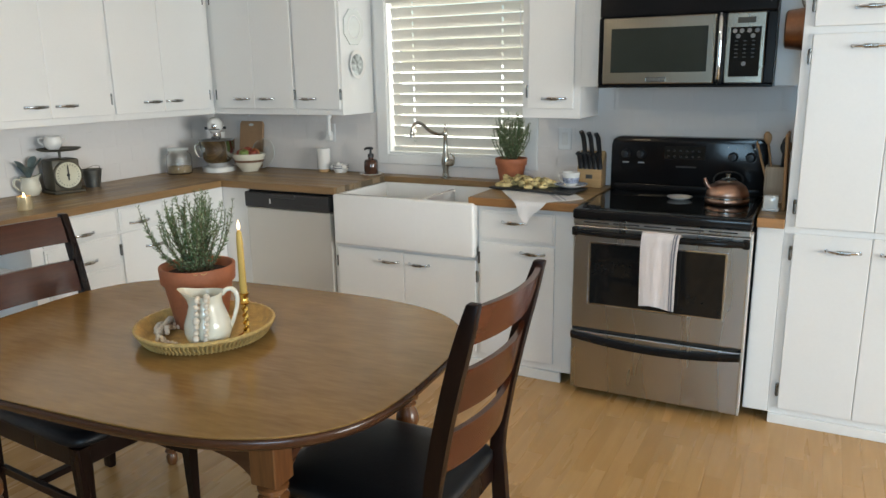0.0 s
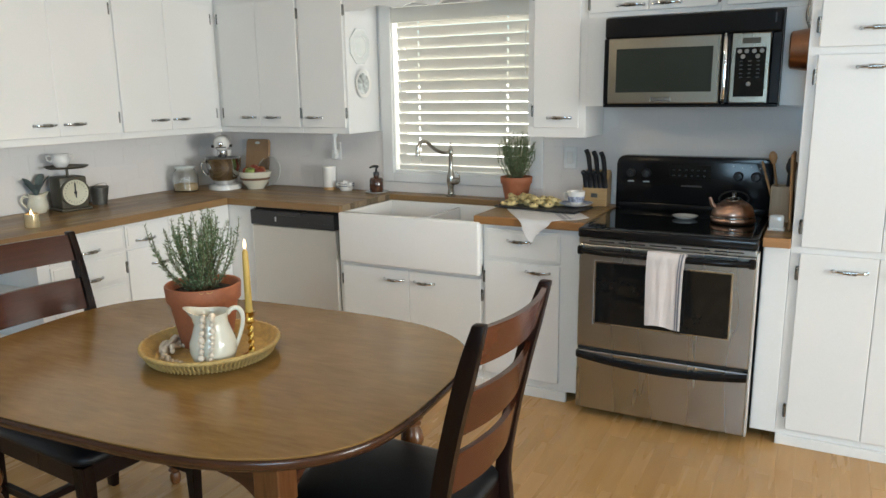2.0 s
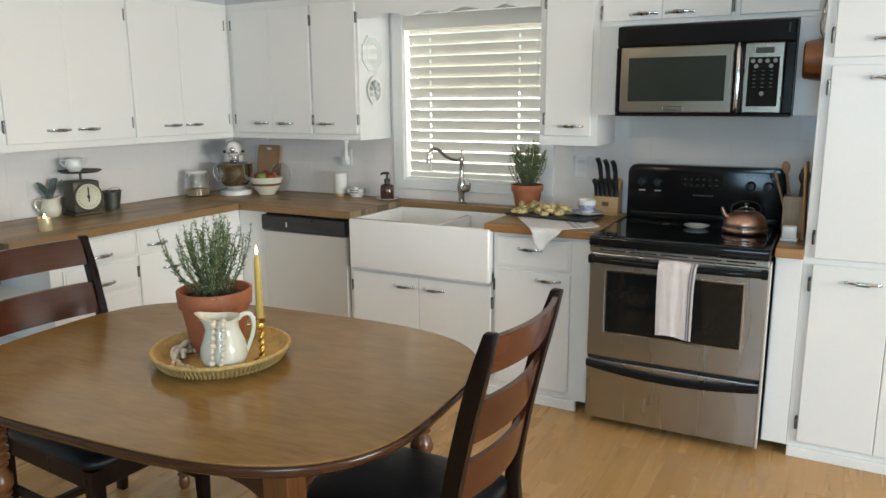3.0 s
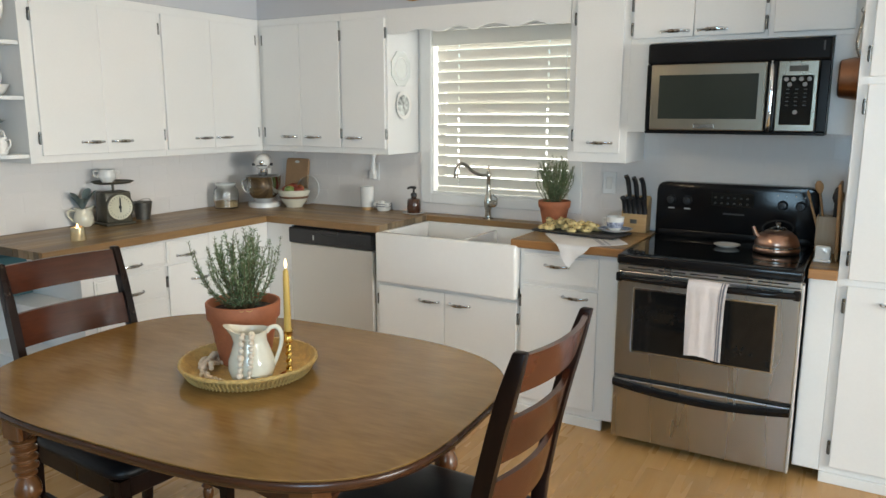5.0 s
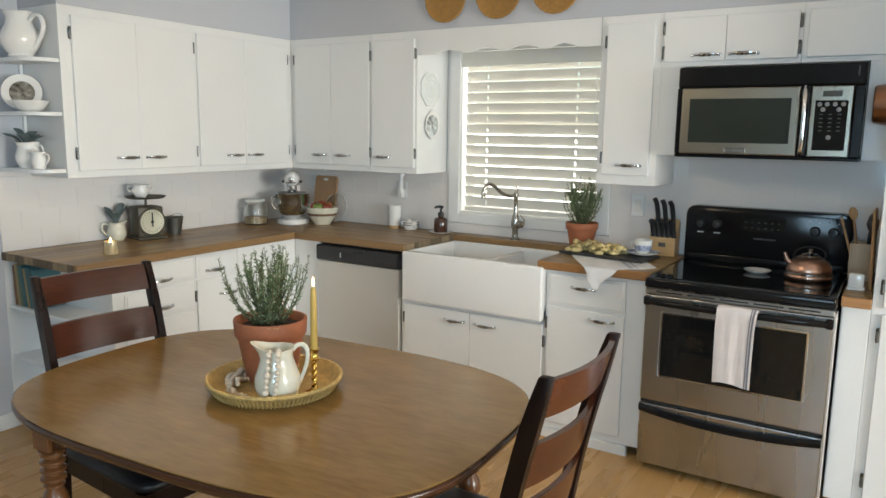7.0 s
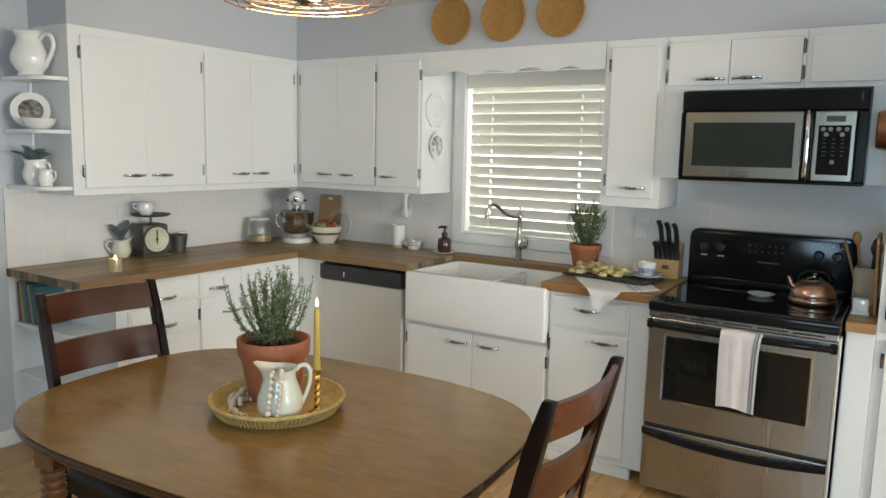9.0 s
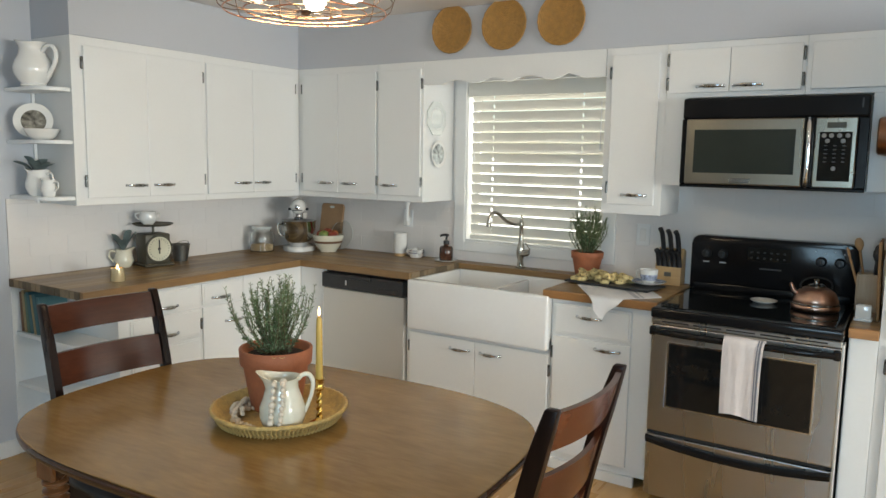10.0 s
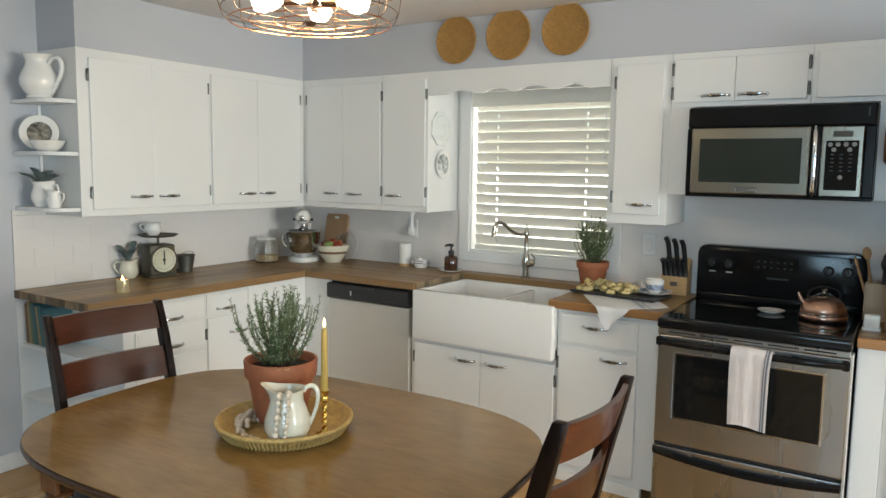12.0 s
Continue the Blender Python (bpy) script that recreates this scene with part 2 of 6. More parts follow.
GREYBLUE = surf("grey_transfer_print", (0.42, 0.45, 0.44), 0.25, var=0.95, scale=34, fine=90, bump=0.0)
SEPIA = surf("sepia_transfer_print", (0.20, 0.185, 0.155), 0.25, var=0.95, scale=36, fine=90, bump=0.0)
HINGE = surf("aged_nickel", (0.15, 0.15, 0.145), 0.28, 1.0, 0.12, 20, 90, 0.02)
PALEGL = surf("pale_milk_glass", (0.70, 0.735, 0.715), 0.08, var=0.05, bump=0.0, coat=0.6)
SLAT = surf("blind_slat", (0.82, 0.80, 0.725), 0.5, var=0.03, scale=6, fine=120, bump=0.02)
RED = surf("red_apple", (0.30, 0.060, 0.035), 0.35, var=0.3, scale=30, bump=0.0)
GREEN = surf("green_apple", (0.22, 0.29, 0.08), 0.35, var=0.25, scale=30, bump=0.0)
ORANGE = surf("orange_apple", (0.52, 0.19, 0.05), 0.4, var=0.25, scale=30, bump=0.0)
TEAL = surf("teal_book_cloth", (0.050, 0.135, 0.150), 0.65, var=0.15, fine=200, bump=0.1)
GREENB = surf("green_book_cloth", (0.10, 0.17, 0.12), 0.65, var=0.15, fine=200, bump=0.1)
GOLDB = surf("ochre_book_cloth", (0.33, 0.25, 0.13), 0.65, var=0.15, fine=200, bump=0.1)
BROWNB = surf("brown_book_cloth", (0.17, 0.085, 0.045), 0.65, var=0.15, fine=200, bump=0.1)
PAPER = surf("book_paper", (0.68, 0.62, 0.50), 0.9, var=0.08, stretch=(1, 30, 1), fine=80, bump=0.1)
DIM = surf("faint_marking", (0.028, 0.030, 0.034), 0.4, var=0.1, bump=0.0)
MARK = surf("pale_marking", (0.55, 0.57, 0.58), 0.35, var=0.08, bump=0.0)
LCD = surf("display_panel", (0.07, 0.065, 0.05), 0.2, var=0.1, bump=0.0)
KEY = surf("grey_key", (0.24, 0.24, 0.24), 0.4, var=0.1, bump=0.0)
OATS = surf("oats", (0.50, 0.36, 0.21), 0.9, var=0.25, scale=60, fine=200, bump=0.5)
CLEAR = glass("clear_glass", (0.97, 0.99, 0.98))
PANE = glass("window_glass", (1, 1, 1), 0.0, 1.0, 1.45)
FLAME = glow("flame", (1.0, 0.68, 0.38), 5.0)
BULB = glow("lit_bulb", (1.0, 0.86, 0.63), 58.0)
EMBER = glow("tealight_flame", (1.0, 0.66, 0.30), 8.0)
DARK = surf("shadow_gap", (0.015, 0.015, 0.015), 0.9, bump=0.0)

# ---- building helpers ----


def box(bm, x0, x1, y0, y1, z0, z1, bev=0.0, m=None, seg=1):
    vs = bmesh.ops.create_cube(bm, size=1)["verts"]
    for v in vs:
        v.co = Vector((x0 + (v.co.x + 0.5) * (x1 - x0), y0 + (v.co.y + 0.5) * (y1 - y0), z0 + (v.co.z + 0.5) * (z1 - z0)))
    if bev:
        es = list({e for v in vs for e in v.link_edges})
        vs = bmesh.ops.bevel(bm, geom=es, offset=bev, segments=seg, profile=0.5, affect="EDGES")["verts"]
    if m:
        bmesh.ops.transform(bm, matrix=m, verts=list({v for v in vs}))
    return bm


def B(*a, **k):
    return box(bmesh.new(), *a, **k)


def lathe(profile, segs=28, m=None, bm=None, wob=0.0):
    bm = bm or bmesh.new()
    rings = []
    for r, z in profile:
        ring = []
        n = 1 if r < 1e-5 else segs
        for i in range(n):
            a = 2 * math.pi * i / segs
            rr = r * (1 + wob * math.sin(3 * a + z * 40))
            co = Vector((rr * math.cos(a), rr * math.sin(a), z))
            ring.append(bm.verts.new(m @ co if m else co))
        rings.append(ring)
    for a, b in zip(rings, rings[1:]):
        for i in range(segs):
            q = [a[i % len(a)], a[(i + 1) % len(a)], b[(i + 1) % len(b)], b[i % len(b)]]
            q = list(dict.fromkeys(q))
            if len(q) > 2:
                bm.faces.new(q)
    return bm


def spline(pts, n=8):
    """Points of a smooth line through pts."""
    P = [Vector(p) for p in pts]
    P = [2 * P[0] - P[1]] + P + [2 * P[-1] - P[-2]]
    out = []
    for i in range(1, len(P) - 2):
        a, b, c, d = P[i - 1:i + 3]
        for k in range(n):
            t = k / n
            out.append(0.5 * (2 * b + (c - a) * t + (2 * a - 5 * b + 4 * c - d) * t * t + (3 * b - a - 3 * c + d) * t ** 3))
    out.append(P[-2])
    return out


def tube(pts, radius, segs=8, bm=None, closed=False, flat=1.0):
    """A rod along pts; radius a number or one for each end of a taper."""
    bm = bm or bmesh.new()
    pts = [Vector(p) for p in pts]
    n = len(pts)
    r0, r1 = radius if isinstance(radius, tuple) else (radius, radius)
    rings, nrm = [], None
    for i, p in enumerate(pts):
        if closed:
            d = pts[(i + 1) % n] - pts[i - 1]
        else:
            d = pts[min(i + 1, n - 1)] - pts[max(i - 1, 0)]
        d.normalize()
        if nrm is None:
            nrm = d.orthogonal().normalized()
        nrm = (nrm - d * nrm.dot(d)).normalized()
        side = d.cross(nrm)
        r = r0 + (r1 - r0) * i / max(1, n - 1)
        rings.append([bm.verts.new(p + r * (math.cos(2 * math.pi * k / segs) * nrm + flat * math.sin(2 * math.pi * k / segs) * side)) for k in range(segs)])
    pairs = list(zip(rings, rings[1:])) + ([(rings[-1], rings[0])] if closed else [])
    for a, b in pairs:
        for k in range(segs):
            bm.faces.new([a[k], a[(k + 1) % segs], b[(k + 1) % segs], b[k]])
    if not closed:
        bm.faces.new(rings[0][::-1])
        bm.faces.new(rings[-1])
    return bm


def prism(outline, z0, z1, bev=0.0):
    """A slab with the given outline in x and y."""
    bm = bmesh.new()
    lo = [bm.verts.new((x, y, z0)) for x, y in outline]
    hi = [bm.verts.new((x, y, z1)) for x, y in outline]
    n = len(lo)
    bm.faces.new(lo[::-1])
    top = bm.faces.new(hi)
    for i in range(n):
        bm.faces.new([lo[i], lo[(i + 1) % n], hi[(i + 1) % n], hi[i]])
    if bev:
        bmesh.ops.bevel(bm, geom=list(top.edges), offset=bev, segments=2, profile=0.5, affect="EDGES")
    return bm


def mesh_of(bm, material, smooth=None):
    bmesh.ops.recalc_face_normals(bm, faces=bm.faces)
    me = bpy.data.meshes.new("mesh")
    bm.to_mesh(me)
    bm.free()
    me.materials.append(material)
    if smooth:
        for p in me.polygons:
            p.use_smooth = True
        me.set_sharp_from_angle(angle=radians(smooth))
    return me


def part(name, bm, material, parent, label="", smooth=None, m=None):
    """One bmesh as one mesh object under a thing or a part."""
    ob = new(name, mesh_of(bm, material, smooth))
    ob.parent = parent
    if m:
        ob.matrix_local = m
    if label:
        ob["label"] = label
    return ob


def shared(name, me, parent, m):
    ob = new(name, me)
    ob.parent = parent
    ob.matrix_local = m
    return ob


def thing(name, m, label, category, group="", kind=""):
    ob = new(name)
    ob.empty_display_size = 0.05
    ob.matrix_world = m
    return tagged(ob, label, category, group, kind)


def solid(name, bm, material, label, category, m=None, kind="", smooth=None, group=""):
    ob = new(name, mesh_of(bm, material, smooth))
    if m:
        ob.matrix_world = m
    return tagged(ob, label, category, group, kind)


T = Matrix.Translation
RX90 = pose(0, 0, 0, 90)

# ---- structure ----
RX, RY, CH = 9.2, -5.6, 2.405     # east wall, south wall, ceiling height
WX0, WX1, WZ0, WZ1 = 1.445, 2.345, 1.046, 2.030   # kitchen window opening

floor = solid("floor", B(-0.12, RX + 0.12, RY - 0.12, 0.12, -0.12, -0.012), GROUT, "pale maple laminate floor in staggered boards", "floor", kind="structure")


def holed_wall(name, label, mat, axis, pos, thick, a0, a1, z0, z1, hole):
    """A wall along x or y with one opening."""
    bm = bmesh.new()
    h0, h1, hz0, hz1 = hole
    for b0, b1, c0, c1 in ((a0, h0, z0, z1), (h1, a1, z0, z1), (h0, h1, z0, hz0), (h0, h1, hz1, z1)):
        if axis == "x":
            box(bm, b0, b1, min(pos, pos + thick), max(pos, pos + thick), c0, c1)
        else:
            box(bm, min(pos, pos + thick), max(pos, pos + thick), b0, b1, c0, c1)
    return solid(name, bm, mat, label, "wall", kind="structure")


holed_wall("wall_north", "kitchen wall painted pale with a window opening", TRIM, "x", 0.0, 0.14, -0.12, RX + 0.12, 0, CH, (WX0, WX1, WZ0, WZ1))
solid("wall_west", B(-0.12, 0, RY, 0, 0, CH), WALL, "blue-grey painted wall beside the counter", "wall", kind="structure")
# unseen walls; their distance and openings are set to balance the daylight
holed_wall("wall_east", "plain unseen wall with an opening added for daylight", PLAIN, "y", RX, 0.12, RY, 0, 0, CH, (-4.12, -1.68, 0.60, 2.20))
holed_wall("wall_south", "plain unseen wall with an opening added for daylight", PLAIN, "x", RY, -0.12, -0.12, RX + 0.12, 0, CH, (3.55, 4.85, 0.85, 2.05))
solid("ceiling", B(-0.12, RX + 0.12, RY - 0.12, 0.12, CH, CH + 0.1), CEIL, "flat off-white painted ceiling", "ceiling", kind="structure")

UD = 0.34      # depth of the wall cabinets
SOF = 2.122    # underside of the soffit
sof = bmesh.new()
box(sof, 0.001, UD, -1.893, -0.001, SOF, CH - 0.002)
box(sof, UD, 4.75, -UD, -0.001, SOF, CH - 0.002)
solid("soffit", sof, WALL, "blue-grey painted soffit above the white cabinets", "soffit", kind="structure")

bb = bmesh.new()
box(bb, 0.001, 0.016, RY + 0.02, -2.062, 0.0, 0.085, 0.004)
solid("baseboard", bb, TRIM, "white painted baseboard along the wall", "baseboard", kind="structure")

# kitchen window: casing, stool, sash and pane
win = thing("window_1", T((0, 0, 0)), "white cased kitchen window behind a lowered blind", "window", kind="structure")
part("casing", B(WX0 - 0.078, WX0 - 0.002, -0.022, -0.001, 0.984, 2.105, 0.004), TRIM, win)
part("casing", B(WX1 + 0.002, WX1 + 0.078, -0.022, -0.001, 0.984, 2.105, 0.004), TRIM, win)
part("casing", B(WX0 - 0.002, WX1 + 0.002, -0.022, -0.001, WZ1, 2.105, 0.004), TRIM, win)
part("casing", B(WX0 - 0.002, WX1 + 0.002, -0.024, -0.001, 0.984, WZ0, 0.004), TRIM, win)
part("window_sill", B(WX0 + 0.001, WX1 - 0.001, -0.001, 0.135, WZ0 + 0.001, WZ0 + 0.012), TRIM, win)
sash = bmesh.new()
for a in ((WX0 + 0.002, WX0 + 0.04, WZ0 + 0.014, WZ1 - 0.002), (WX1 - 0.04, WX1 - 0.002, WZ0 + 0.014, WZ1 - 0.002),
          (WX0 + 0.04, WX1 - 0.04, WZ0 + 0.014, WZ0 + 0.05), (WX0 + 0.04, WX1 - 0.04, WZ1 - 0.04, WZ1 - 0.002)):
    box(sash, a[0], a[1], 0.085, 0.115, a[2], a[3])
part("window_frame", sash, TRIM, win)
pane = part("pane", B(WX0 + 0.035, WX1 - 0.035, 0.098, 0.102, WZ0 + 0.045, WZ1 - 0.035), PANE, win)
pane.visible_shadow = False

# blind
blind = thing("window_blind", T((0, 0, 0)), "off-white two-inch slat blind, lowered and tilted nearly shut", "blind")
part("valance", B(WX0 + 0.006, WX1 - 0.006, -0.018, 0.002, WZ1 - 0.092, WZ1 - 0.004, 0.003), SLAT, blind)
SW, SP = 0.0588, 0.0632
slat_bm = bmesh.new()
x_a, x_b = WX0 + 0.018, WX1 - 0.012
holes = (x_a + 0.145, x_b - 0.145)
cuts = [x_a]
for h in holes:
    cuts += [h - 0.006, h + 0.006]
cuts.append(x_b)
us = (-SW / 2, -0.010, 0.012, SW / 2)
for dz in (0.0, 0.003):
    grid = [[slat_bm.verts.new((x, u, dz + 0.0012 * (1 - (2 * u / SW) ** 2))) for u in us] for x in cuts]
    for i in range(len(cuts) - 1):
        for j in range(3):
            if i in (1, 3) and j == 1:
                continue
            slat_bm.faces.new([grid[i][j], grid[i + 1][j], grid[i + 1][j + 1], grid[i][j + 1]])
slat_me = mesh_of(slat_bm, SLAT)
for k in range(14):
    shared("slat", slat_me, blind, pose(0, 0.030, 1.1234 + k * SP, -75))
part("bottom_rail", B(x_a, x_b, 0.020, 0.036, 1.0605, 1.0885, 0.003), SLAT, blind)
for h in holes:
    part("cord", tube([(h, 0.030, 1.09), (h, 0.030, 1.95)], 0.0014, 5), TRIM, blind)
part("pull_cord", tube([(x_a + 0.03, -0.002, 1.89), (x_a + 0.03, -0.002, 1.58)], 0.0012, 5), TRIM, blind)
part("tassel", lathe([(0.0, 0.0), (0.006, 0.002), (0.008, 0.012), (0.004, 0.034), (0.0, 0.036)], 10, T((x_a + 0.03, -0.002, 1.55))), TRIM, blind, smooth=40)
part("tilt_wand", tube([(x_b - 0.025, -0.002, 1.89), (x_b - 0.025, -0.002, 1.62)], 0.003, 6), TRIM, blind)

# scalloped valance board between the wall cabinets
pts = [(1.343, SOF - 0.001), (1.343, 1.985)]
for c, w, h in ((1.56, 0.19, 0.020), (1.80, 0.17, 0.022), (2.02, 0.20, 0.026), (2.25, 0.16, 0.026)):
    for k in range(9):
        u = -1 + k / 4
        y = h * (1 - abs(u) ** (1.15 if c > 2.2 else 1.9))
        pts.append((c + u * w / 2, 1.985 + y))
pts += [(2.452, 1.985), (2.452, SOF - 0.001)]
val = prism([(x, z) for x, z in pts], 0, 0.019)
solid("valance_board", val, WHITE, "white painted scalloped board over the kitchen window", "valance", T((0, -UD + 0.019, 0)) @ RX90)

# ---- cabinets ----
pull_profile = spline([(-0.059, 0, 0), (-0.053, -0.014, 0), (-0.033, -0.022, 0.0), (0, -0.025, 0), (0.033, -0.022, 0), (0.053, -0.014, 0), (0.059, 0, 0)], 4)
pull_me = mesh_of(tube(pull_profile, 0.0056, 8, flat=1.25), CHROME, 50)
grip_me = mesh_of(tube([(-0.024, -0.0245, 0), (0, -0.026, 0), (0.024, -0.0245, 0)], 0.0082, 8, flat=1.15), NICKEL, 50)
rose_me = mesh_of(lathe([(0.0, 0.0), (0.0085, 0.0), (0.0085, 0.003), (0.006, 0.006), (0.0, 0.007)], 12, RX90), CHROME, 40)
hinge_bm = B(-0.0075, 0.0075, -0.0055, 0.003, -0.027, 0.027, 0.002)
lathe([(0.0, -0.031), (0.006, -0.030), (0.006, 0.030), (0.0, 0.031)], 10, T((0, -0.003, 0)), hinge_bm)
hinge_me = mesh_of(hinge_bm, HINGE, 40)


def pull(parent, x, z, y):
    h = shared("handle", pull_me, parent, T((x, y, z)))
    h["label"] = "chrome bow handle"
    shared("grip", grip_me, h, T((0, 0, 0)))
    for s in (-0.060, 0.060):
        shared("backplate", rose_me, h, T((s, 0, 0)))


def cabinet(name, m, w, d, z0, z1, fronts, label, category="cabinet", group="", toe=0.0, toe_in=0.0):
    """A cabinet unit with its back to y = 0 and its front towards -y. fronts: kind, x0, x1, z0, z1, handle x, handle z, hinge side."""
    c = thing(name, m, label, category, group)
    part("body", B(0.0001, w - 0.0001, -d, -0.003, z0, z1, 0.0008), WHITE, c)
    if toe == 1:
        part("toe_kick", B(0.001, w - toe_in, -d - 0.014, -d + 0.01, 0.0, z0 - 0.001, 0.002), TRIM, c)
    elif toe:
        # black board put in for the deep shade below the cabinet
        part("toe_kick", B(0.001, w - 0.001, -d + toe, -d + toe + 0.02, 0.0, z0 - 0.001), DARK, c, "black board for the shade in the toe space")
    if not fronts:
        part("face_panel", B(0.004, w - 0.004, -d - 0.004, -d - 0.0005, z0 + 0.004, z1 - 0.004, 0.001), WHITE, c)
    for kind, x0, x1, a, b, hx, hz, side in fronts:
        slab = B(x0, x1, -d - 0.0150 + (0.0045 if kind == "drawer" else 0), -d - 0.0005, a, b, 0.0035, seg=2)
        if kind == "drawer":
            # lipped front: the field stands proud of a rounded border
            box(slab, x0 + 0.011, x1 - 0.011, -d - 0.0150, -d - 0.0080, a + 0.011, b - 0.011, 0.0030, seg=2)
        f = part(kind, slab, WHITE, c)
        if hx is not None:
            pull(f, hx, hz, -d - 0.0150)
        if side:
            xs = x0 - 0.006 if side == "l" else x1 + 0.006
            for hz2 in ((a + 0.085, b - 0.085) if b - a > 0.3 else (a + 0.045, b - 0.045)):
                hg = shared("hinge", hinge_me, f, T((xs, -d - 0.006, hz2)))
                hg["label"] = "small nickel surface hinge"
    return c


def west(y):
    return pose(0, y, 0, 0, 0, 90)


WC = "white painted wall cabinet with two flat doors and chrome handles"
GU, GB = "kitchen wall cabinets", "kitchen base cabinets"
DZ0, DZ1, CB = 1.332, 2.078, 1.297
# west run, local x runs towards the corner
cabinet("wall_cabinet", west(-1.893), 0.785, UD, CB, SOF - 0.001,
        [("door", 0.058, 0.4053, DZ0, DZ1, 0.327, 1.392, "l"), ("door", 0.406, 0.768, DZ0, DZ1, 0.497, 1.392, "r")], WC, group=GU)
cabinet("wall_cabinet", west(-1.108), 1.105, UD, CB, SOF - 0.001,
        [("door", 0.010, 0.3540, DZ0, DZ1, 0.268, 1.392, ""), ("door", 0.356, 0.722, DZ0, DZ1, 0.430, 1.392, "r")], WC, group=GU)
# north run
cabinet("wall_cabinet", T((UD + 0.003, 0, 0)), 0.662, UD, CB, SOF - 0.001,
        [("door", 0.042, 0.3462, DZ0, DZ1, 0.247, 1.392, "l"), ("door", 0.348, 0.652, DZ0, DZ1, 0.440, 1.392, "r")], WC, group=GU)
cabinet("wall_cabinet", T((1.006, 0, 0)), 0.335, UD, CB, SOF - 0.001,
        [("door", 0.008, 0.321, DZ0, DZ1, 0.092, 1.392, "r")], "white painted wall cabinet with one flat door", group=GU)
cabinet("wall_cabinet", T((2.455, 0, 0)), 0.305, UD, CB, SOF - 0.001,
        [("door", 0.034, 0.272, 1.345, DZ1 + 0.005, 0.172, 1.395, "l")], "narrow white painted wall cabinet beside the window", group=GU)
cabinet("wall_cabinet", T((2.761, 0, 0)), 0.605, UD, 1.866, SOF - 0.001,
        [("door", 0.012, 0.2880, 1.888, 2.090, 0.206, 1.915, "l"), ("door", 0.290, 0.590, 1.888, 2.090, 0.370, 1.915, "r")],
        "low white wall cabinet above the microwave", group=GU)
cabinet("wall_cabinet", T((3.367, 0, 0)), 0.367, UD, 1.866, SOF - 0.001,
        [("door", 0.022, 0.335, 1.888, 2.090, None, 0, "")], "low white wall cabinet above the microwave", group=GU)

# base cabinets
FD, BT = 0.612, 0.882
cabinet("base_cabinet", west(-1.872), 0.485, FD, 0.052, BT,
        [("drawer", 0.060, 0.478, 0.748, 0.868, 0.27, 0.776, ""), ("drawer", 0.060, 0.478, 0.590, 0.736, 0.27, 0.632, ""),
         ("drawer", 0.060, 0.478, 0.350, 0.578, 0.27, 0.46, ""), ("drawer", 0.060, 0.478, 0.090, 0.338, 0.27, 0.22, "")],
        "white painted drawer cabinet with chrome handles", group=GB, toe=1)
cabinet("base_cabinet", west(-1.386), 0.30, FD, 0.052, BT,
        [("drawer", 0.008, 0.290, 0.748, 0.868, 0.13, 0.782, ""), ("door", 0.008, 0.290, 0.090, 0.736, 0.22, 0.638, "l")],
        "white painted base cabinet with a drawer over a door", group=GB, toe=1)
cabinet("base_cabinet", west(-1.085), 0.472, FD, 0.052, BT, [], "plain white painted corner base cabinet", group=GB, toe=1)
cabinet("base_cabinet", T((0.6135, 0, 0)), 0.201, FD, 0.052, BT, [], "narrow white painted filler cabinet by the dishwasher", group=GB, toe=1)
sinkc = cabinet("sink_cabinet", T((1.433, 0, 0)), 0.893, FD, 0.052, 0.6095,
                [("door", 0.028, 0.4555, 0.090, 0.588, 0.362, 0.532, "l"), ("door", 0.458, 0.883, 0.090, 0.588, 0.552, 0.532, "r")],
                "white painted sink cabinet with two flat doors", group=GB, toe=1)
part("stile", B(0.001, 0.018, -FD, -0.05, 0.610, 0.879, 0.002), WHITE, sinkc)
cabinet("base_cabinet", T((2.327, 0, 0)), 0.527, FD, 0.052, BT,
        [("drawer", 0.014, 0.410, 0.705, 0.858, 0.200, 0.803, ""), ("door", 0.014, 0.410, 0.090, 0.692, 0.298, 0.655, "l")],
        "white painted base cabinet with a drawer over a door", group=GB, toe=1, toe_in=0.075)
cabinet("base_cabinet", T((3.632, 0, 0)), 0.104, FD + 0.012, 0.045, BT, [], "narrow white painted filler cabinet by the range", group=GB, toe=0.16)
PX = 3.737
cabinet("pantry_cabinet", T((PX, 0, 0)), 0.90, FD + 0.012, 0.045, SOF - 0.001,
        [("door", 0.036, 0.3205, 0.074, 0.858, 0.222, 0.796, "l"), ("door", 0.3220, 0.610, 0.074, 0.858, 0.418, 0.796, "r"),
         ("door", 0.036, 0.3205, 0.884, 1.652, 0.235, 1.602, "l"), ("door", 0.3220, 0.610, 0.884, 1.652, 0.418, 1.602, "r"),
         ("door", 0.036, 0.3205, 1.680, 2.090, 0.235, 1.745, "l"), ("door", 0.3220, 0.610, 1.680, 2.090, 0.418, 1.745, "r")],
        "tall white painted pantry cabinet with stacked doors", group="", toe=1)
# backing boards beside the microwave
solid("filler_panel", B(2.7602, 2.866, -0.3396, -0.012, 1.452, 1.8655, 0.0005), WHITE, "white painted filler panel beside the microwave", "panel")
solid("filler_panel", B(3.632, 3.7355, -0.3396, -0.012, 1.452, 1.8655, 0.0005), WHITE, "white painted filler panel between microwave and pantry", "panel")


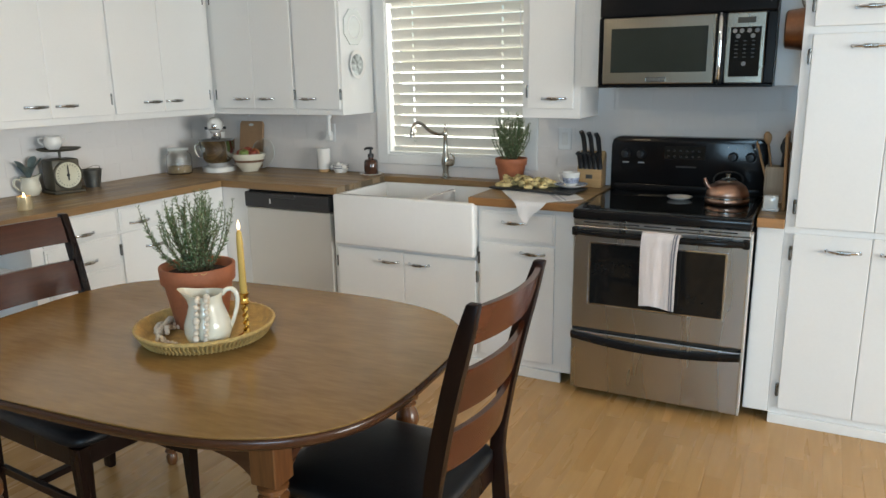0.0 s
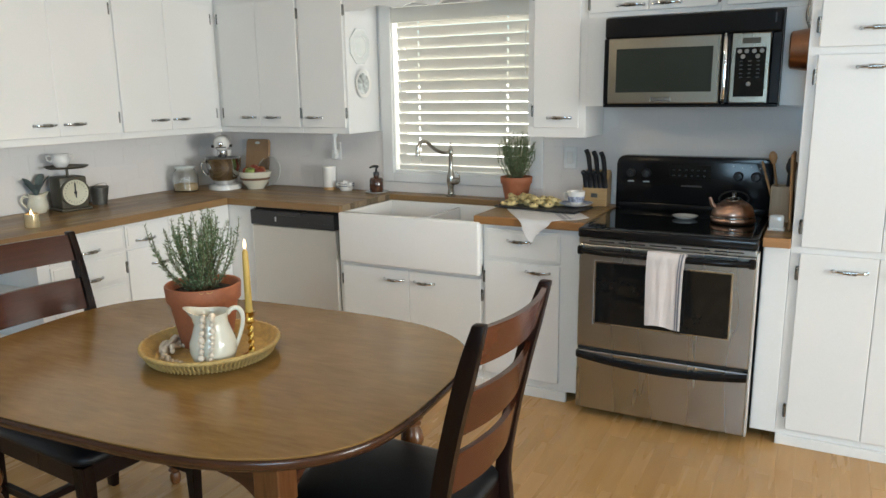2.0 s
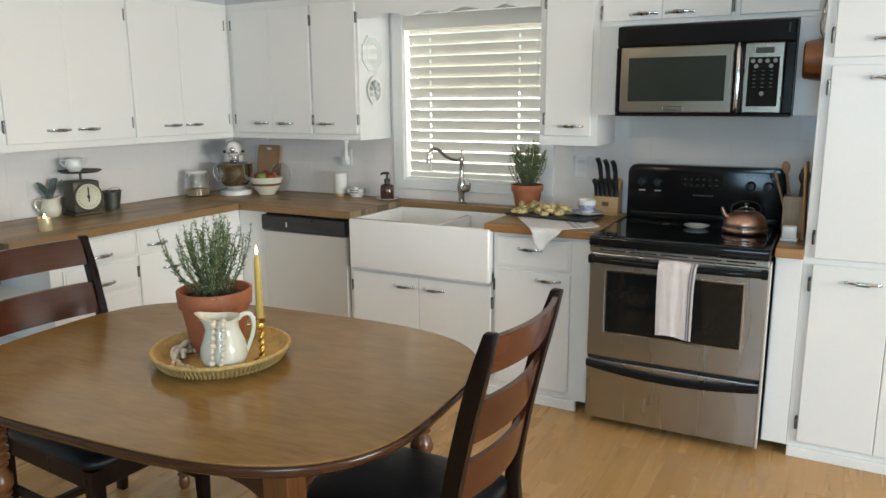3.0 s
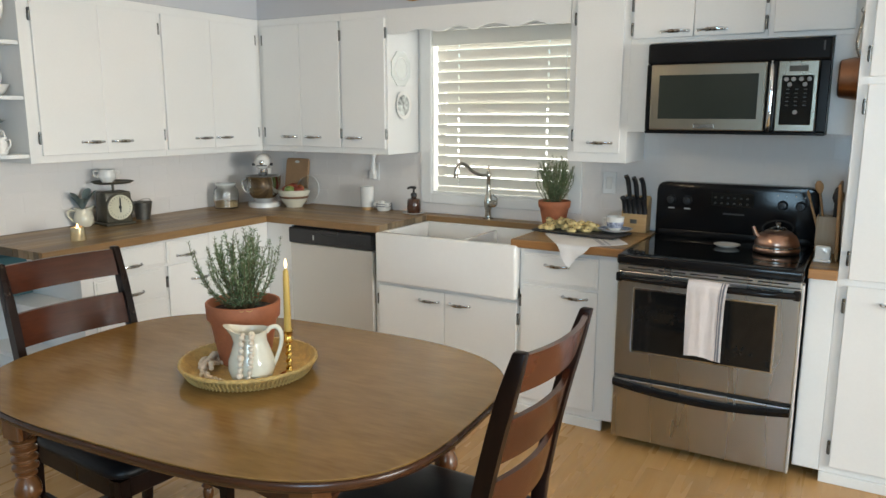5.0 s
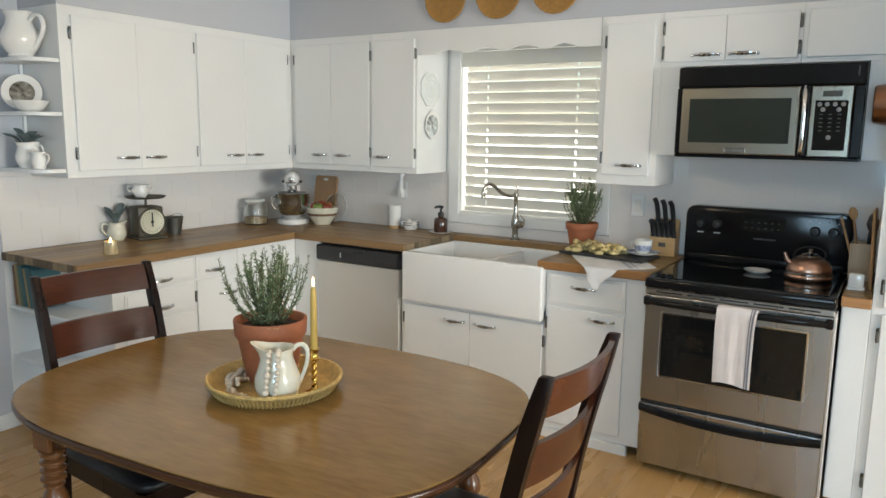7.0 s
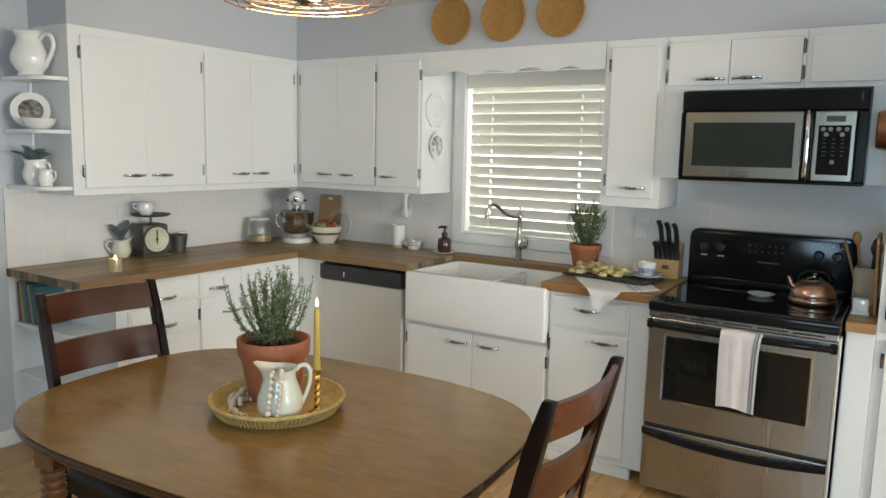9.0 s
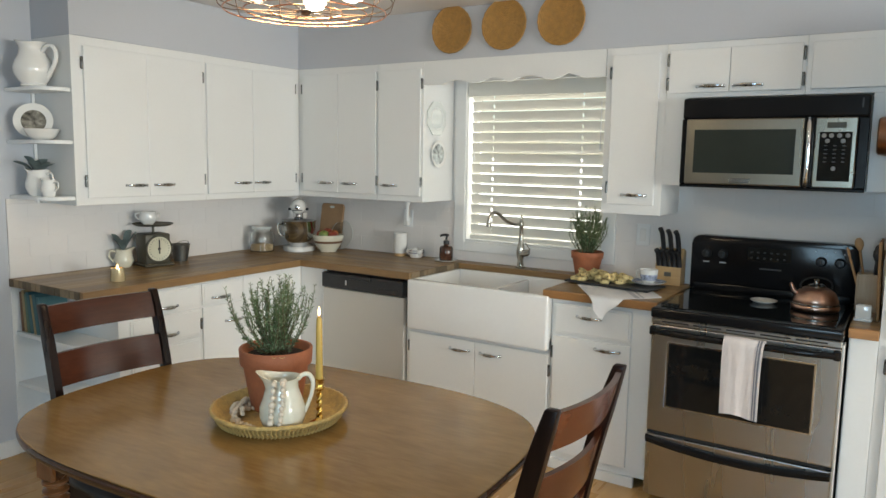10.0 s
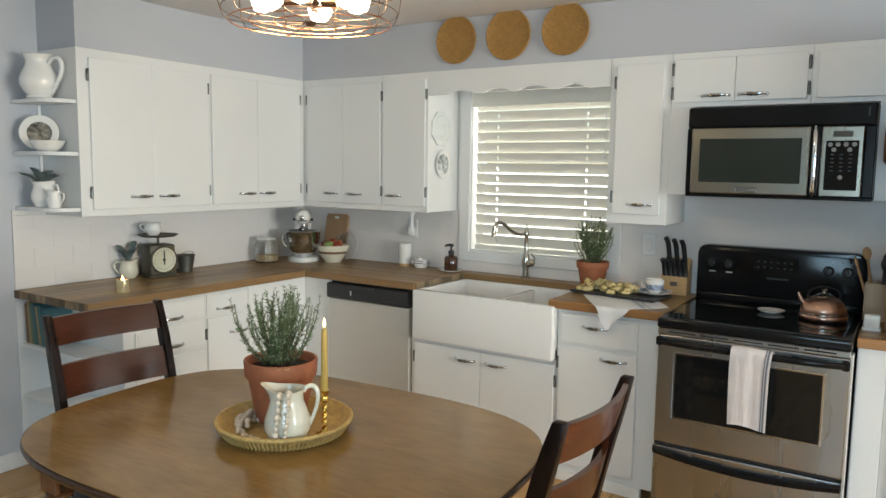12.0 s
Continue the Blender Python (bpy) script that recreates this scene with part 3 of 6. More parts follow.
# open corner shelves
def round_shelf(dx, dy):
    out = [(0.006, 0.0), (0.006, -dy)]
    for k in range(9):
        a = -math.pi / 2 + k / 8 * math.pi / 2
        out.append((dx - 0.10 + 0.10 * math.cos(a), -dy + 0.10 + 0.10 * math.sin(a)) if dy > 0.11 else (dx, -dy))
    out.append((dx, 0.0))
    return out


sh = thing("corner_shelf", T((0, -1.896, 0)), "white painted open shelves at the end of the wall cabinets", "shelf")
for z in (1.325, 1.598, 1.850):
    part("shelf_board", prism(round_shelf(0.335, 0.145), z, z + 0.018, 0.003), TRIM, sh)
part("corner_strip", B(0.001, 0.016, -0.016, -0.001, 1.297, 1.850), TRIM, sh)
lo = thing("corner_shelf", T((0, -1.876, 0)), "white painted open shelves at the end of the base cabinets", "shelf")
for z in (0.075, 0.365, 0.628):
    part("shelf_board", prism(round_shelf(0.585, 0.170), z, z + 0.018, 0.003), TRIM, lo)
part("corner_strip", B(0.006, 0.018, -0.016, -0.001, 0.095, 0.878), TRIM, lo)
part("back_panel", B(0.0005, 0.0055, -0.184, -0.0005, 0.0, 0.879), TRIM, lo)

# ---- worktops ----
CT = 0.920


def worktop(m, length, depth, label, front=None, edge=0.022, end=0):
    """Butcher block: strips along x from the back (y = 0) to the front."""
    w = thing("worktop", m, label, "worktop")
    k = max(1, round(depth / 0.043))
    st = (depth - edge) / k
    for i in range(k):
        cuts_x = [0.0]
        x = random.uniform(0.25, 0.7)
        while x < length - 0.15:
            cuts_x.append(x)
            x += random.uniform(0.45, 0.8)
        cuts_x.append(length)
        for a, b in zip(cuts_x, cuts_x[1:]):
            part("stave", B(a, b - 0.0002, -(i + 1) * st, -i * st - 0.0002, 0, 0.040, 0.0006), BLOCK, w)
        if end:
            reach = random.uniform(0.001, 0.005)
            span = (length - 0.0001, length + reach) if end > 0 else (-reach, 0.0001)
            part("end_grain", B(*span, -(i + 1) * st + 0.0008, -i * st - 0.0012, 0.0006, 0.0395, 0.0006), BLOCK_END, w, "worn grey-brown end grain")
    part("front_stave", B(0, length, -depth, -depth + edge - 0.0003, 0, 0.040, 0.003, seg=2), front or BLOCK_FRONT, w, "honey-coloured front edge" if front else "")
    return w


worktop(T((0.001, -0.001, CT - 0.04)), 1.462, 0.640, "oiled butcher-block worktop over the dishwasher and corner", end=1)
worktop(pose(0.001, -2.062, CT - 0.04, 0, 0, 90), 1.418, 0.640, "oiled butcher-block worktop along the wall, end grain showing", end=-1)
worktop(T((1.4685, -0.001, CT - 0.04)), 0.816, 0.118, "narrow butcher-block strip behind the sink")
worktop(T((2.286, -0.001, CT - 0.04)), 0.572, 0.645, "oiled butcher-block worktop between sink and range", BLOCK_EDGE)
worktop(T((3.630, -0.001, CT - 0.04)), 0.106, 0.674, "sliver of butcher-block worktop beside the range", BLOCK_EDGE)

# ---- sink and faucet ----
sink = thing("farmhouse_sink", T((0, 0, 0)), "white fireclay apron-front sink with two bowls", "sink")
SX0, SX1, SY0, SY1, SZ = 1.4685, 2.324, -0.668, -0.122, 0.890
part("apron", B(SX0, SX1, SY0, SY0 + 0.05, 0.610, SZ, 0.012, seg=3), FIRECLAY, sink, smooth=40)
rim = bmesh.new()
for a in ((SX0 + 0.002, SX0 + 0.032, SY0 + 0.045, SY1), (SX1 - 0.032, SX1 - 0.002, SY0 + 0.045, SY1), (SX0 + 0.03, SX1 - 0.03, SY1 - 0.03, SY1)):
    box(rim, a[0], a[1], a[2], a[3], 0.66, SZ - 0.001, 0.008, seg=2)
part("rim", rim, FIRECLAY, sink, smooth=40)
part("divider", B(1.945, 1.972, SY0 + 0.045, SY1 - 0.025, 0.66, SZ - 0.018, 0.008, seg=2), FIRECLAY, sink, smooth=40)
part("bowl_floor", B(SX0 + 0.02, SX1 - 0.02, SY0 + 0.03, SY1 - 0.02, 0.640, 0.668), FIRECLAY, sink)

fa = thing("faucet", T((1.865, -0.062, CT)), "brushed nickel bridge-style faucet with a swan-neck spout", "faucet")
part("base", lathe([(0, 0), (0.030, 0), (0.030, 0.008), (0.020, 0.014), (0.017, 0.05), (0.024, 0.075), (0.026, 0.10), (0.020, 0.135), (0.013, 0.16), (0.0115, 0.24), (0.015, 0.250), (0.016, 0.268), (0.010, 0.285), (0.006, 0.30), (0.007, 0.312), (0.0, 0.318)], 20), FAUCET, fa, smooth=40)
part("spout", tube(spline([(0, -0.005, 0.262), (-0.02, -0.05, 0.262), (-0.05, -0.10, 0.285), (-0.075, -0.145, 0.325), (-0.092, -0.178, 0.333), (-0.104, -0.20, 0.31), (-0.108, -0.206, 0.275)], 6), (0.0095, 0.0115), 12), FAUCET, fa, smooth=50)
part("aerator", lathe([(0, 0), (0.014, 0), (0.015, 0.016), (0.011, 0.022)], 14, T((-0.108, -0.206, 0.255))), FAUCET, fa, smooth=40)
part("valve", lathe([(0, 0), (0.017, 0), (0.020, 0.02), (0.021, 0.045), (0.012, 0.058), (0, 0.060)], 16, T((0.008, -0.005, 0.085)) @ pose(0, 0, 0, 0, 75, -15)), FAUCET, fa, smooth=40)
part("lever", tube(spline([(0.060, -0.018, 0.10), (0.068, -0.024, 0.125), (0.052, -0.03, 0.145), (0.046, -0.034, 0.152)], 4), (0.0055, 0.0035), 8), FAUCET, fa, smooth=50)

# ---- dishwasher ----
dw = thing("dishwasher", T((0.816, 0, 0)), "stainless dishwasher with a black control strip", "dishwasher")
part("tub", B(0.004, 0.626, -0.60, -0.02, 0.02, 0.872), BLACKM, dw)
part("door", B(0.006, 0.612, -0.638, -0.602, 0.12, 0.772, 0.005, seg=2), STEELD, dw, "brushed pale steel door")
cp = part("control_panel", B(0.004, 0.614, -0.652, -0.602, 0.776, 0.866, 0.008, seg=2), BLACKM, dw, "black plastic control strip")
part("latch", B(0.225, 0.385, -0.664, -0.650, 0.842, 0.868, 0.006, seg=2), BLACKM, cp)
part("badge", B(0.192, 0.202, -0.6545, -0.6515, 0.803, 0.832, 0.001), MARK, cp)
for k in range(7):
    part("button", B(0.43 + k * 0.022, 0.444 + k * 0.022, -0.6550, -0.6515, 0.804, 0.811), DIM, cp)
part("toe_plate", B(0.004, 0.612, -0.598, -0.59, 0.02, 0.115), BLACKM, dw)

# ---- range ----
rg = thing("kitchen_range", T((2.862, 0, 0)), "freestanding stainless electric range with a black glass cooktop", "range")
RW, RF = 0.756, -0.735
part("body", B(0.004, RW - 0.004, RF + 0.05, -0.03, 0.025, 0.872), BLACKM, rg)
# pale strip added for the light that the oven door's edge catches
part("side_trim", B(RW - 0.0018, RW + 0.0070, RF + 0.003, RF + 0.06, 0.045, 0.86, 0.001), STEELD, rg, "pale steel strip for the light on the door edge")
for sx in (0.03, RW - 0.07):
    for sy in (RF + 0.20, -0.10):
        part("foot", lathe([(0, 0), (0.018, 0), (0.018, 0.012), (0.010, 0.026), (0, 0.026)], 10, T((sx + 0.02, sy, 0))), BLACKM, rg)
ck = part("cooktop", B(-0.002, RW + 0.002, RF - 0.012, -0.085, 0.874, 0.918, 0.010, seg=3), BLACK, rg, "glossy black glass cooktop", smooth=40)
part("glass_plate", B(0.03, RW - 0.03, RF + 0.035, -0.115, 0.9185, 0.921, 0.0008), GLASSB, ck)
# backguard with its controls
guard = prism([(-0.004, 0.918), (-0.004, 1.150), (0.004, 1.176), (0.022, 1.190), (0.05, 1.194), (RW - 0.05, 1.194), (RW - 0.022, 1.190), (RW - 0.004, 1.176), (RW + 0.004, 1.150), (RW + 0.004, 0.918)], 0, 0.075, 0.012)
gd = part("backguard", guard, BLACK, rg, "glossy black control panel with rounded corners", smooth=40, m=T((0, -0.012, 0)) @ RX90)
part("ledge", B(0.02, RW - 0.02, -0.115, -0.086, 0.9185, 0.955, 0.008, seg=2), BLACK, rg, smooth=40)
GI = (T((0, -0.012, 0)) @ RX90).inverted()
knob_bm = lathe([(0, 0), (0.024, 0), (0.024, 0.006), (0.019, 0.010), (0.017, 0.026), (0.0, 0.028)], 20)
box(knob_bm, -0.004, 0.004, -0.017, 0.017, 0.024, 0.034, 0.001)
knob_me = mesh_of(knob_bm, BLACKM, 40)
for kx in (0.075, 0.155, 0.60, 0.68):
    kn = shared("knob", knob_me, gd, GI @ T((kx, -0.0875, 1.105)) @ RX90)
for kx in (0.075, 0.155):
    part("marking", B(kx - 0.016, kx + 0.016, -0.0882, -0.0873, 1.058, 1.064), MARK, gd, m=GI)
part("display", B(0.27, 0.47, -0.0880, -0.0873, 1.085, 1.150), GLASSB, gd, m=GI)
for k in range(12):
    part("button", B(0.285 + (k % 6) * 0.030, 0.295 + (k % 6) * 0.030, -0.0890, -0.0878, 1.095 + (k // 6) * 0.028, 1.102 + (k // 6) * 0.028), BLACKM, gd, m=GI)
for k in range(4):
    part("indicator", lathe([(0, 0), (0.0035, 0), (0.0, 0.001)], 8, T((0.575 + k * 0.04, -0.0874, 1.152 - 0.006 * (k % 2))) @ RX90), MARK, gd, m=GI)
part("badge", B(0.33, 0.43, -0.0880, -0.0873, 1.042, 1.050), DIM, gd, m=GI)
# vent strip, oven door, drawer
vs_ = part("vent_strip", B(0.002, RW - 0.002, RF - 0.006, RF + 0.05, 0.846, 0.8735, 0.003), STEEL, rg)
for k in range(5):
    part("slot", B(0.05 + k * 0.135, 0.165 + k * 0.135, RF - 0.0068, RF - 0.004, 0.857, 0.863), DARK, vs_)
od = part("oven_door", B(0.002, RW - 0.002, RF, RF + 0.048, 0.352, 0.843, 0.006, seg=2), STEEL, rg, "brushed steel oven door")
part("window_trim", B(0.076, 0.673, RF - 0.003, RF - 0.0002, 0.470, 0.772, 0.002), CHROME, od)
part("window_glass", B(0.085, 0.664, RF - 0.0052, RF - 0.0034, 0.479, 0.763, 0.001), OVENGL, od, "dark oven window glass")
hb = part("handle", tube(spline([(0.012, RF - 0.012, 0.815), (0.10, RF - 0.040, 0.818), (0.25, RF - 0.048, 0.818), (0.50, RF - 0.048, 0.818), (0.65, RF - 0.040, 0.818), (0.742, RF - 0.012, 0.815)], 6), 0.0145, 12, flat=1.0), BLACK, od, "black bar handle", smooth=50)
part("handle_cap", B(0.0, 0.03, RF - 0.028, RF - 0.0005, 0.797, 0.838, 0.008, seg=2), BLACK, od)
part("handle_cap", B(0.726, 0.756, RF - 0.028, RF - 0.0005, 0.797, 0.838, 0.008, seg=2), BLACK, od)
part("gap_strip", B(0.004, RW - 0.004, RF + 0.012, RF + 0.05, 0.338, 0.352), DARK, rg)
dr = part("drawer", B(0.002, RW - 0.002, RF, RF + 0.048, 0.046, 0.336, 0.006, seg=2), STEEL, rg, "brushed steel storage drawer")
dh = bmesh.new()
n_ = 28
rows_ = []
for k in range(n_ + 1):
    u = k / n_
    sag = 0.030 * (1 - (2 * u - 1) ** 2)
    x = 0.004 + u * (RW - 0.008)
    rows_.append([dh.verts.new(c) for c in ((x, RF - 0.001, 0.334 - sag), (x, RF - 0.012, 0.336 - sag), (x, RF - 0.020, 0.322 - sag), (x, RF - 0.012, 0.300 - sag), (x, RF - 0.001, 0.302 - sag))])
for a, b in zip(rows_, rows_[1:]):
    for j in range(5):
        dh.faces.new([a[j], a[(j + 1) % 5], b[(j + 1) % 5], b[j]])
dh.faces.new(rows_[0]), dh.faces.new(rows_[-1][::-1])
part("drawer_handle", dh, BLACK, dr, "curved black drawer pull", smooth=50)

# dish towel over the oven handle


def cloth(name, m, w, rows, mat, label, stripes=(), wave=0.006, thick=0.003, nx=40):
    """A cloth hung along rows of (y, z), with soft folds; stripes: x0, x1 as shares of the width."""
    th = thing(name, m, label, "towel")
    line = spline([(0, y, z) for y, z in rows], 8)

    def sheet(u0, u1, off, material, pname):
        bm = bmesh.new()
        n = max(2, round(nx * (u1 - u0)))
        front, back = [], []
        for j, p in enumerate(line):
            s = j / (len(line) - 1)
            f, b = [], []
            for i in range(n + 1):
                u = u0 + (u1 - u0) * i / n
                fold = wave * s * math.sin(u * 9 + 0.6 + s * 1.5) + 0.4 * wave * s * math.sin(u * 21 + 2) + 0.16 * wave * math.sin(u * 47 + s * 6) * math.sin(s * 19 + u * 11)
                x = (u - 0.5) * w * (1 - 0.09 * s) + 0.004 * math.sin(s * 5)
                f.append(bm.verts.new((x, p.y + fold - off, p.z + 0.006 * s * math.sin(u * 5))))
                b.append(bm.verts.new((x, p.y + fold + thick - off, p.z + 0.006 * s * math.sin(u * 5))))
            front.append(f), back.append(b)
        for G in (front, back):
            for a, b in zip(G, G[1:]):
                for i in range(n):
                    bm.faces.new([a[i], a[i + 1], b[i + 1], b[i]])
        for e in (0, n):
            for j in range(len(line) - 1):
                bm.faces.new([front[j][e], front[j + 1][e], back[j + 1][e], back[j][e]])
        for j in (0, len(line) - 1):
            for i in range(n):
                bm.faces.new([front[j][i], front[j][i + 1], back[j][i + 1], back[j][i]])
        part(pname, bm, material, th, smooth=60)

    sheet(0, 1, 0, mat, "fabric")
    for a, b in stripes:
        sheet(a, b, 0.0018, STRIPE, "stripe")
    return th


cloth("dish_towel", T((3.263, RF, 0)), 0.166, [(-0.026, 0.80), (-0.028, 0.826), (-0.040, 0.843), (-0.058, 0.843), (-0.071, 0.826), (-0.073, 0.79), (-0.069, 0.74), (-0.060, 0.62), (-0.052, 0.508)],
      PINKISH, "cream striped dish towel folded over the oven handle", ((0.845, 0.870), (0.90, 0.945)), wave=0.0024)

# ---- microwave ----
mw = thing("microwave", T((2.868, 0, 0)), "over-the-range microwave, stainless and black", "microwave")
MW, MF = 0.762, -0.425
part("case", B(0, MW, MF + 0.03, -0.014, 1.448, 1.856, 0.004), BLACKM, mw)
part("top_grille", B(0, MW, MF - 0.002, MF + 0.029, 1.762, 1.856, 0.010, seg=2), BLACK, mw, "glossy black vent grille")
part("bottom_lip", B(0, MW, MF - 0.002, MF + 0.029, 1.448, 1.462, 0.003), BLACK, mw)
part("end_cap", B(0, 0.022, MF - 0.004, MF + 0.029, 1.4625, 1.7615, 0.004), BLACK, mw)
part("end_cap", B(MW - 0.04, MW, MF - 0.004, MF + 0.029, 1.4625, 1.7615, 0.004), BLACK, mw)
md = part("door", B(0.024, 0.520, MF - 0.016, MF + 0.028, 1.464, 1.760, 0.005, seg=2), STEELM, mw, "brushed steel door with a dark window")
part("screen", B(0.062, 0.488, MF - 0.0185, MF - 0.0162, 1.516, 1.712, 0.001), MICROGL, md, "dark perforated window")
part("badge", B(0.225, 0.315, MF - 0.0185, MF - 0.0162, 1.474, 1.494, 0.002), NICKEL, md)
part("handle", tube(spline([(0.537, MF - 0.010, 1.468), (0.541, MF - 0.038, 1.50), (0.543, MF - 0.046, 1.61), (0.541, MF - 0.038, 1.72), (0.537, MF - 0.010, 1.757)], 6), 0.0095, 10), CHROME, md, "chrome bow handle", smooth=50)
part("handle_strip", B(0.522, 0.560, MF - 0.010, MF + 0.029, 1.4625, 1.7615, 0.003), BLACK, mw)
pn = part("control_panel", B(0.562, 0.720, MF - 0.014, MF + 0.028, 1.464, 1.760, 0.004), STEELM, mw, "steel control panel")
part("keypad", B(0.580, 0.703, MF - 0.016, MF - 0.0142, 1.492, 1.700, 0.001), GLASSB, pn)
part("display", B(0.606, 0.678, MF - 0.016, MF - 0.0142, 1.716, 1.740, 0.001), LCD, pn)
btn = mesh_of(lathe([(0, 0), (0.0095, 0), (0.0088, 0.0022), (0, 0.0026)], 14), KEY, 40)
for bx, bz in ((0.597, 1.684), (0.625, 1.684), (0.655, 1.684), (0.686, 1.684), (0.611, 1.662), (0.670, 1.662), (0.640, 1.546)):
    shared("button", btn, pn, T((bx, MF - 0.0162, bz)) @ RX90)
for k in range(15):
    part("marking", B(0.600 + (k % 3) * 0.034, 0.612 + (k % 3) * 0.034, MF - 0.0166, MF - 0.0161, 1.572 + (k // 3) * 0.017, 1.576 + (k // 3) * 0.017), DIM, pn)
part("marking", B(0.72 + 0.008, 0.734, MF - 0.0046, MF - 0.0041, 1.80, 1.80 + 0.04), DIM, mw)

# ---- table ----
TX, TY, TZ, TA, TB = 2.2035, -2.3785, 0.750, 0.775, 0.551
tb = thing("dining_table", pose(TX, TY, 0, 0, 0, 3.8), "honey-brown maple dining table, rounded oblong top on turned legs", "table")


def oblong(a, b, n=112, e=3.2):
    out = []
    for k in range(n):
        t = 2 * math.pi * k / n
        c, s = math.cos(t), math.sin(t)
        out.append((a * math.copysign(abs(c) ** (2 / e), c), b * math.copysign(abs(s) ** (2 / e), s)))
    return out


def stacked(levels, bm=None):
    bm = bm or bmesh.new()
    rings = [[bm.verts.new((x, y, z)) for x, y in oblong(TA + d, TB + d)] for d, z in levels]
    for a, b in zip(rings, rings[1:]):
        for i in range(len(a)):
            bm.faces.new([a[i], a[(i + 1) % len(a)], b[(i + 1) % len(a)], b[i]])
    bm.faces.new(rings[0][::-1])
    bm.faces.new(rings[-1])
    return bm


part("tabletop", stacked([(-0.006, TZ - 0.006), (-0.003, TZ - 0.0015), (-0.006, TZ)]), TABLEW, tb, "satin honey-brown maple top", smooth=12)
part("table_edge", stacked([(-0.035, TZ - 0.040), (-0.014, TZ - 0.038), (-0.005, TZ - 0.030), (0.0, TZ - 0.018), (0.0, TZ - 0.010), (-0.004, TZ - 0.0062)]), RIMW, tb, "moulded table edge, darkened for shade", smooth=50)
LX, LY, LC_X = 0.5365, 0.366, -0.030    # leg spacing, and how far the frame sits off the top's centre
def turning(z_top):
    """Profile of a turned leg from the floor up: rings, a column of bobbins, vase swells and beads under the block."""
    prof = [(0, 0), (0.013, 0), (0.018, 0.012), (0.019, 0.035), (0.014, 0.048), (0.022, 0.060), (0.014, 0.072)]
    z = 0.072
    for length, fat in ((0.105, 0.028), (0.095, 0.031), (0.095, 0.033), (0.095, 0.034)):
        for k in range(1, 8):
            u = k / 8
            prof.append((0.019 + (fat - 0.019) * math.sin(math.pi * u ** 0.8) ** 0.8, z + length * 0.80 * u))
        z += length
        prof += [(0.019, z - length * 0.18), (0.027, z - length * 0.12), (0.027, z - length * 0.07), (0.019, z)]
    n = 4
    step = (z_top - z) / n
    for k in range(n):
        prof += [(0.0235, z + step * (k + 0.10)), (0.0335, z + step * (k + 0.38)), (0.0335, z + step * (k + 0.62)), (0.0235, z + step * (k + 0.92))]
    return prof + [(0.034, z_top), (0.0, z_top)]


leg_bm = lathe([(r * 1.15, z) for r, z in turning(0.573)], 22)
leg_me = mesh_of(leg_bm, LEGW, 50)
block_me = mesh_of(B(-0.037, 0.037, -0.037, 0.037, 0.573, 0.709, 0.003), LEGW)
for sx in (-1, 1):
    for sy in (-1, 1):
        lg = shared("leg", leg_me, tb, T((LC_X + sx * LX, sy * LY, 0)))
        shared("leg_block", block_me, lg, T((0, 0, 0)))


def apron_board(length):
    pts_ = [(-length / 2, 0.709), (-length / 2, 0.574)]
    for k in range(1, 8):
        u = k / 8
        pts_.append((-length / 2 + 0.20 * u, 0.574 + 0.096 * u ** 0.85 + 0.009 * math.sin(u * math.pi * 2)))
    pts_ += [(-length / 2 + 0.22, 0.670), (length / 2 - 0.22, 0.670)]
    for k in range(7, 0, -1):
        u = k / 8
        pts_.append((length / 2 - 0.20 * u, 0.574 + 0.096 * u ** 0.85 + 0.009 * math.sin(u * math.pi * 2)))
    pts_ += [(length / 2, 0.574), (length / 2, 0.709)]
    return prism(pts_, -0.010, 0.010)


# aprons take the same wood with shade in its colour
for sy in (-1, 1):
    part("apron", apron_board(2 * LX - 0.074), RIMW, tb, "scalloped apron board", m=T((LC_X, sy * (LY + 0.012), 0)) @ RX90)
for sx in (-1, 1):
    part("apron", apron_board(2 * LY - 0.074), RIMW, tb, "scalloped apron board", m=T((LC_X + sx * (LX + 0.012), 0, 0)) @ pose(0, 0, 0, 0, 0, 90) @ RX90)


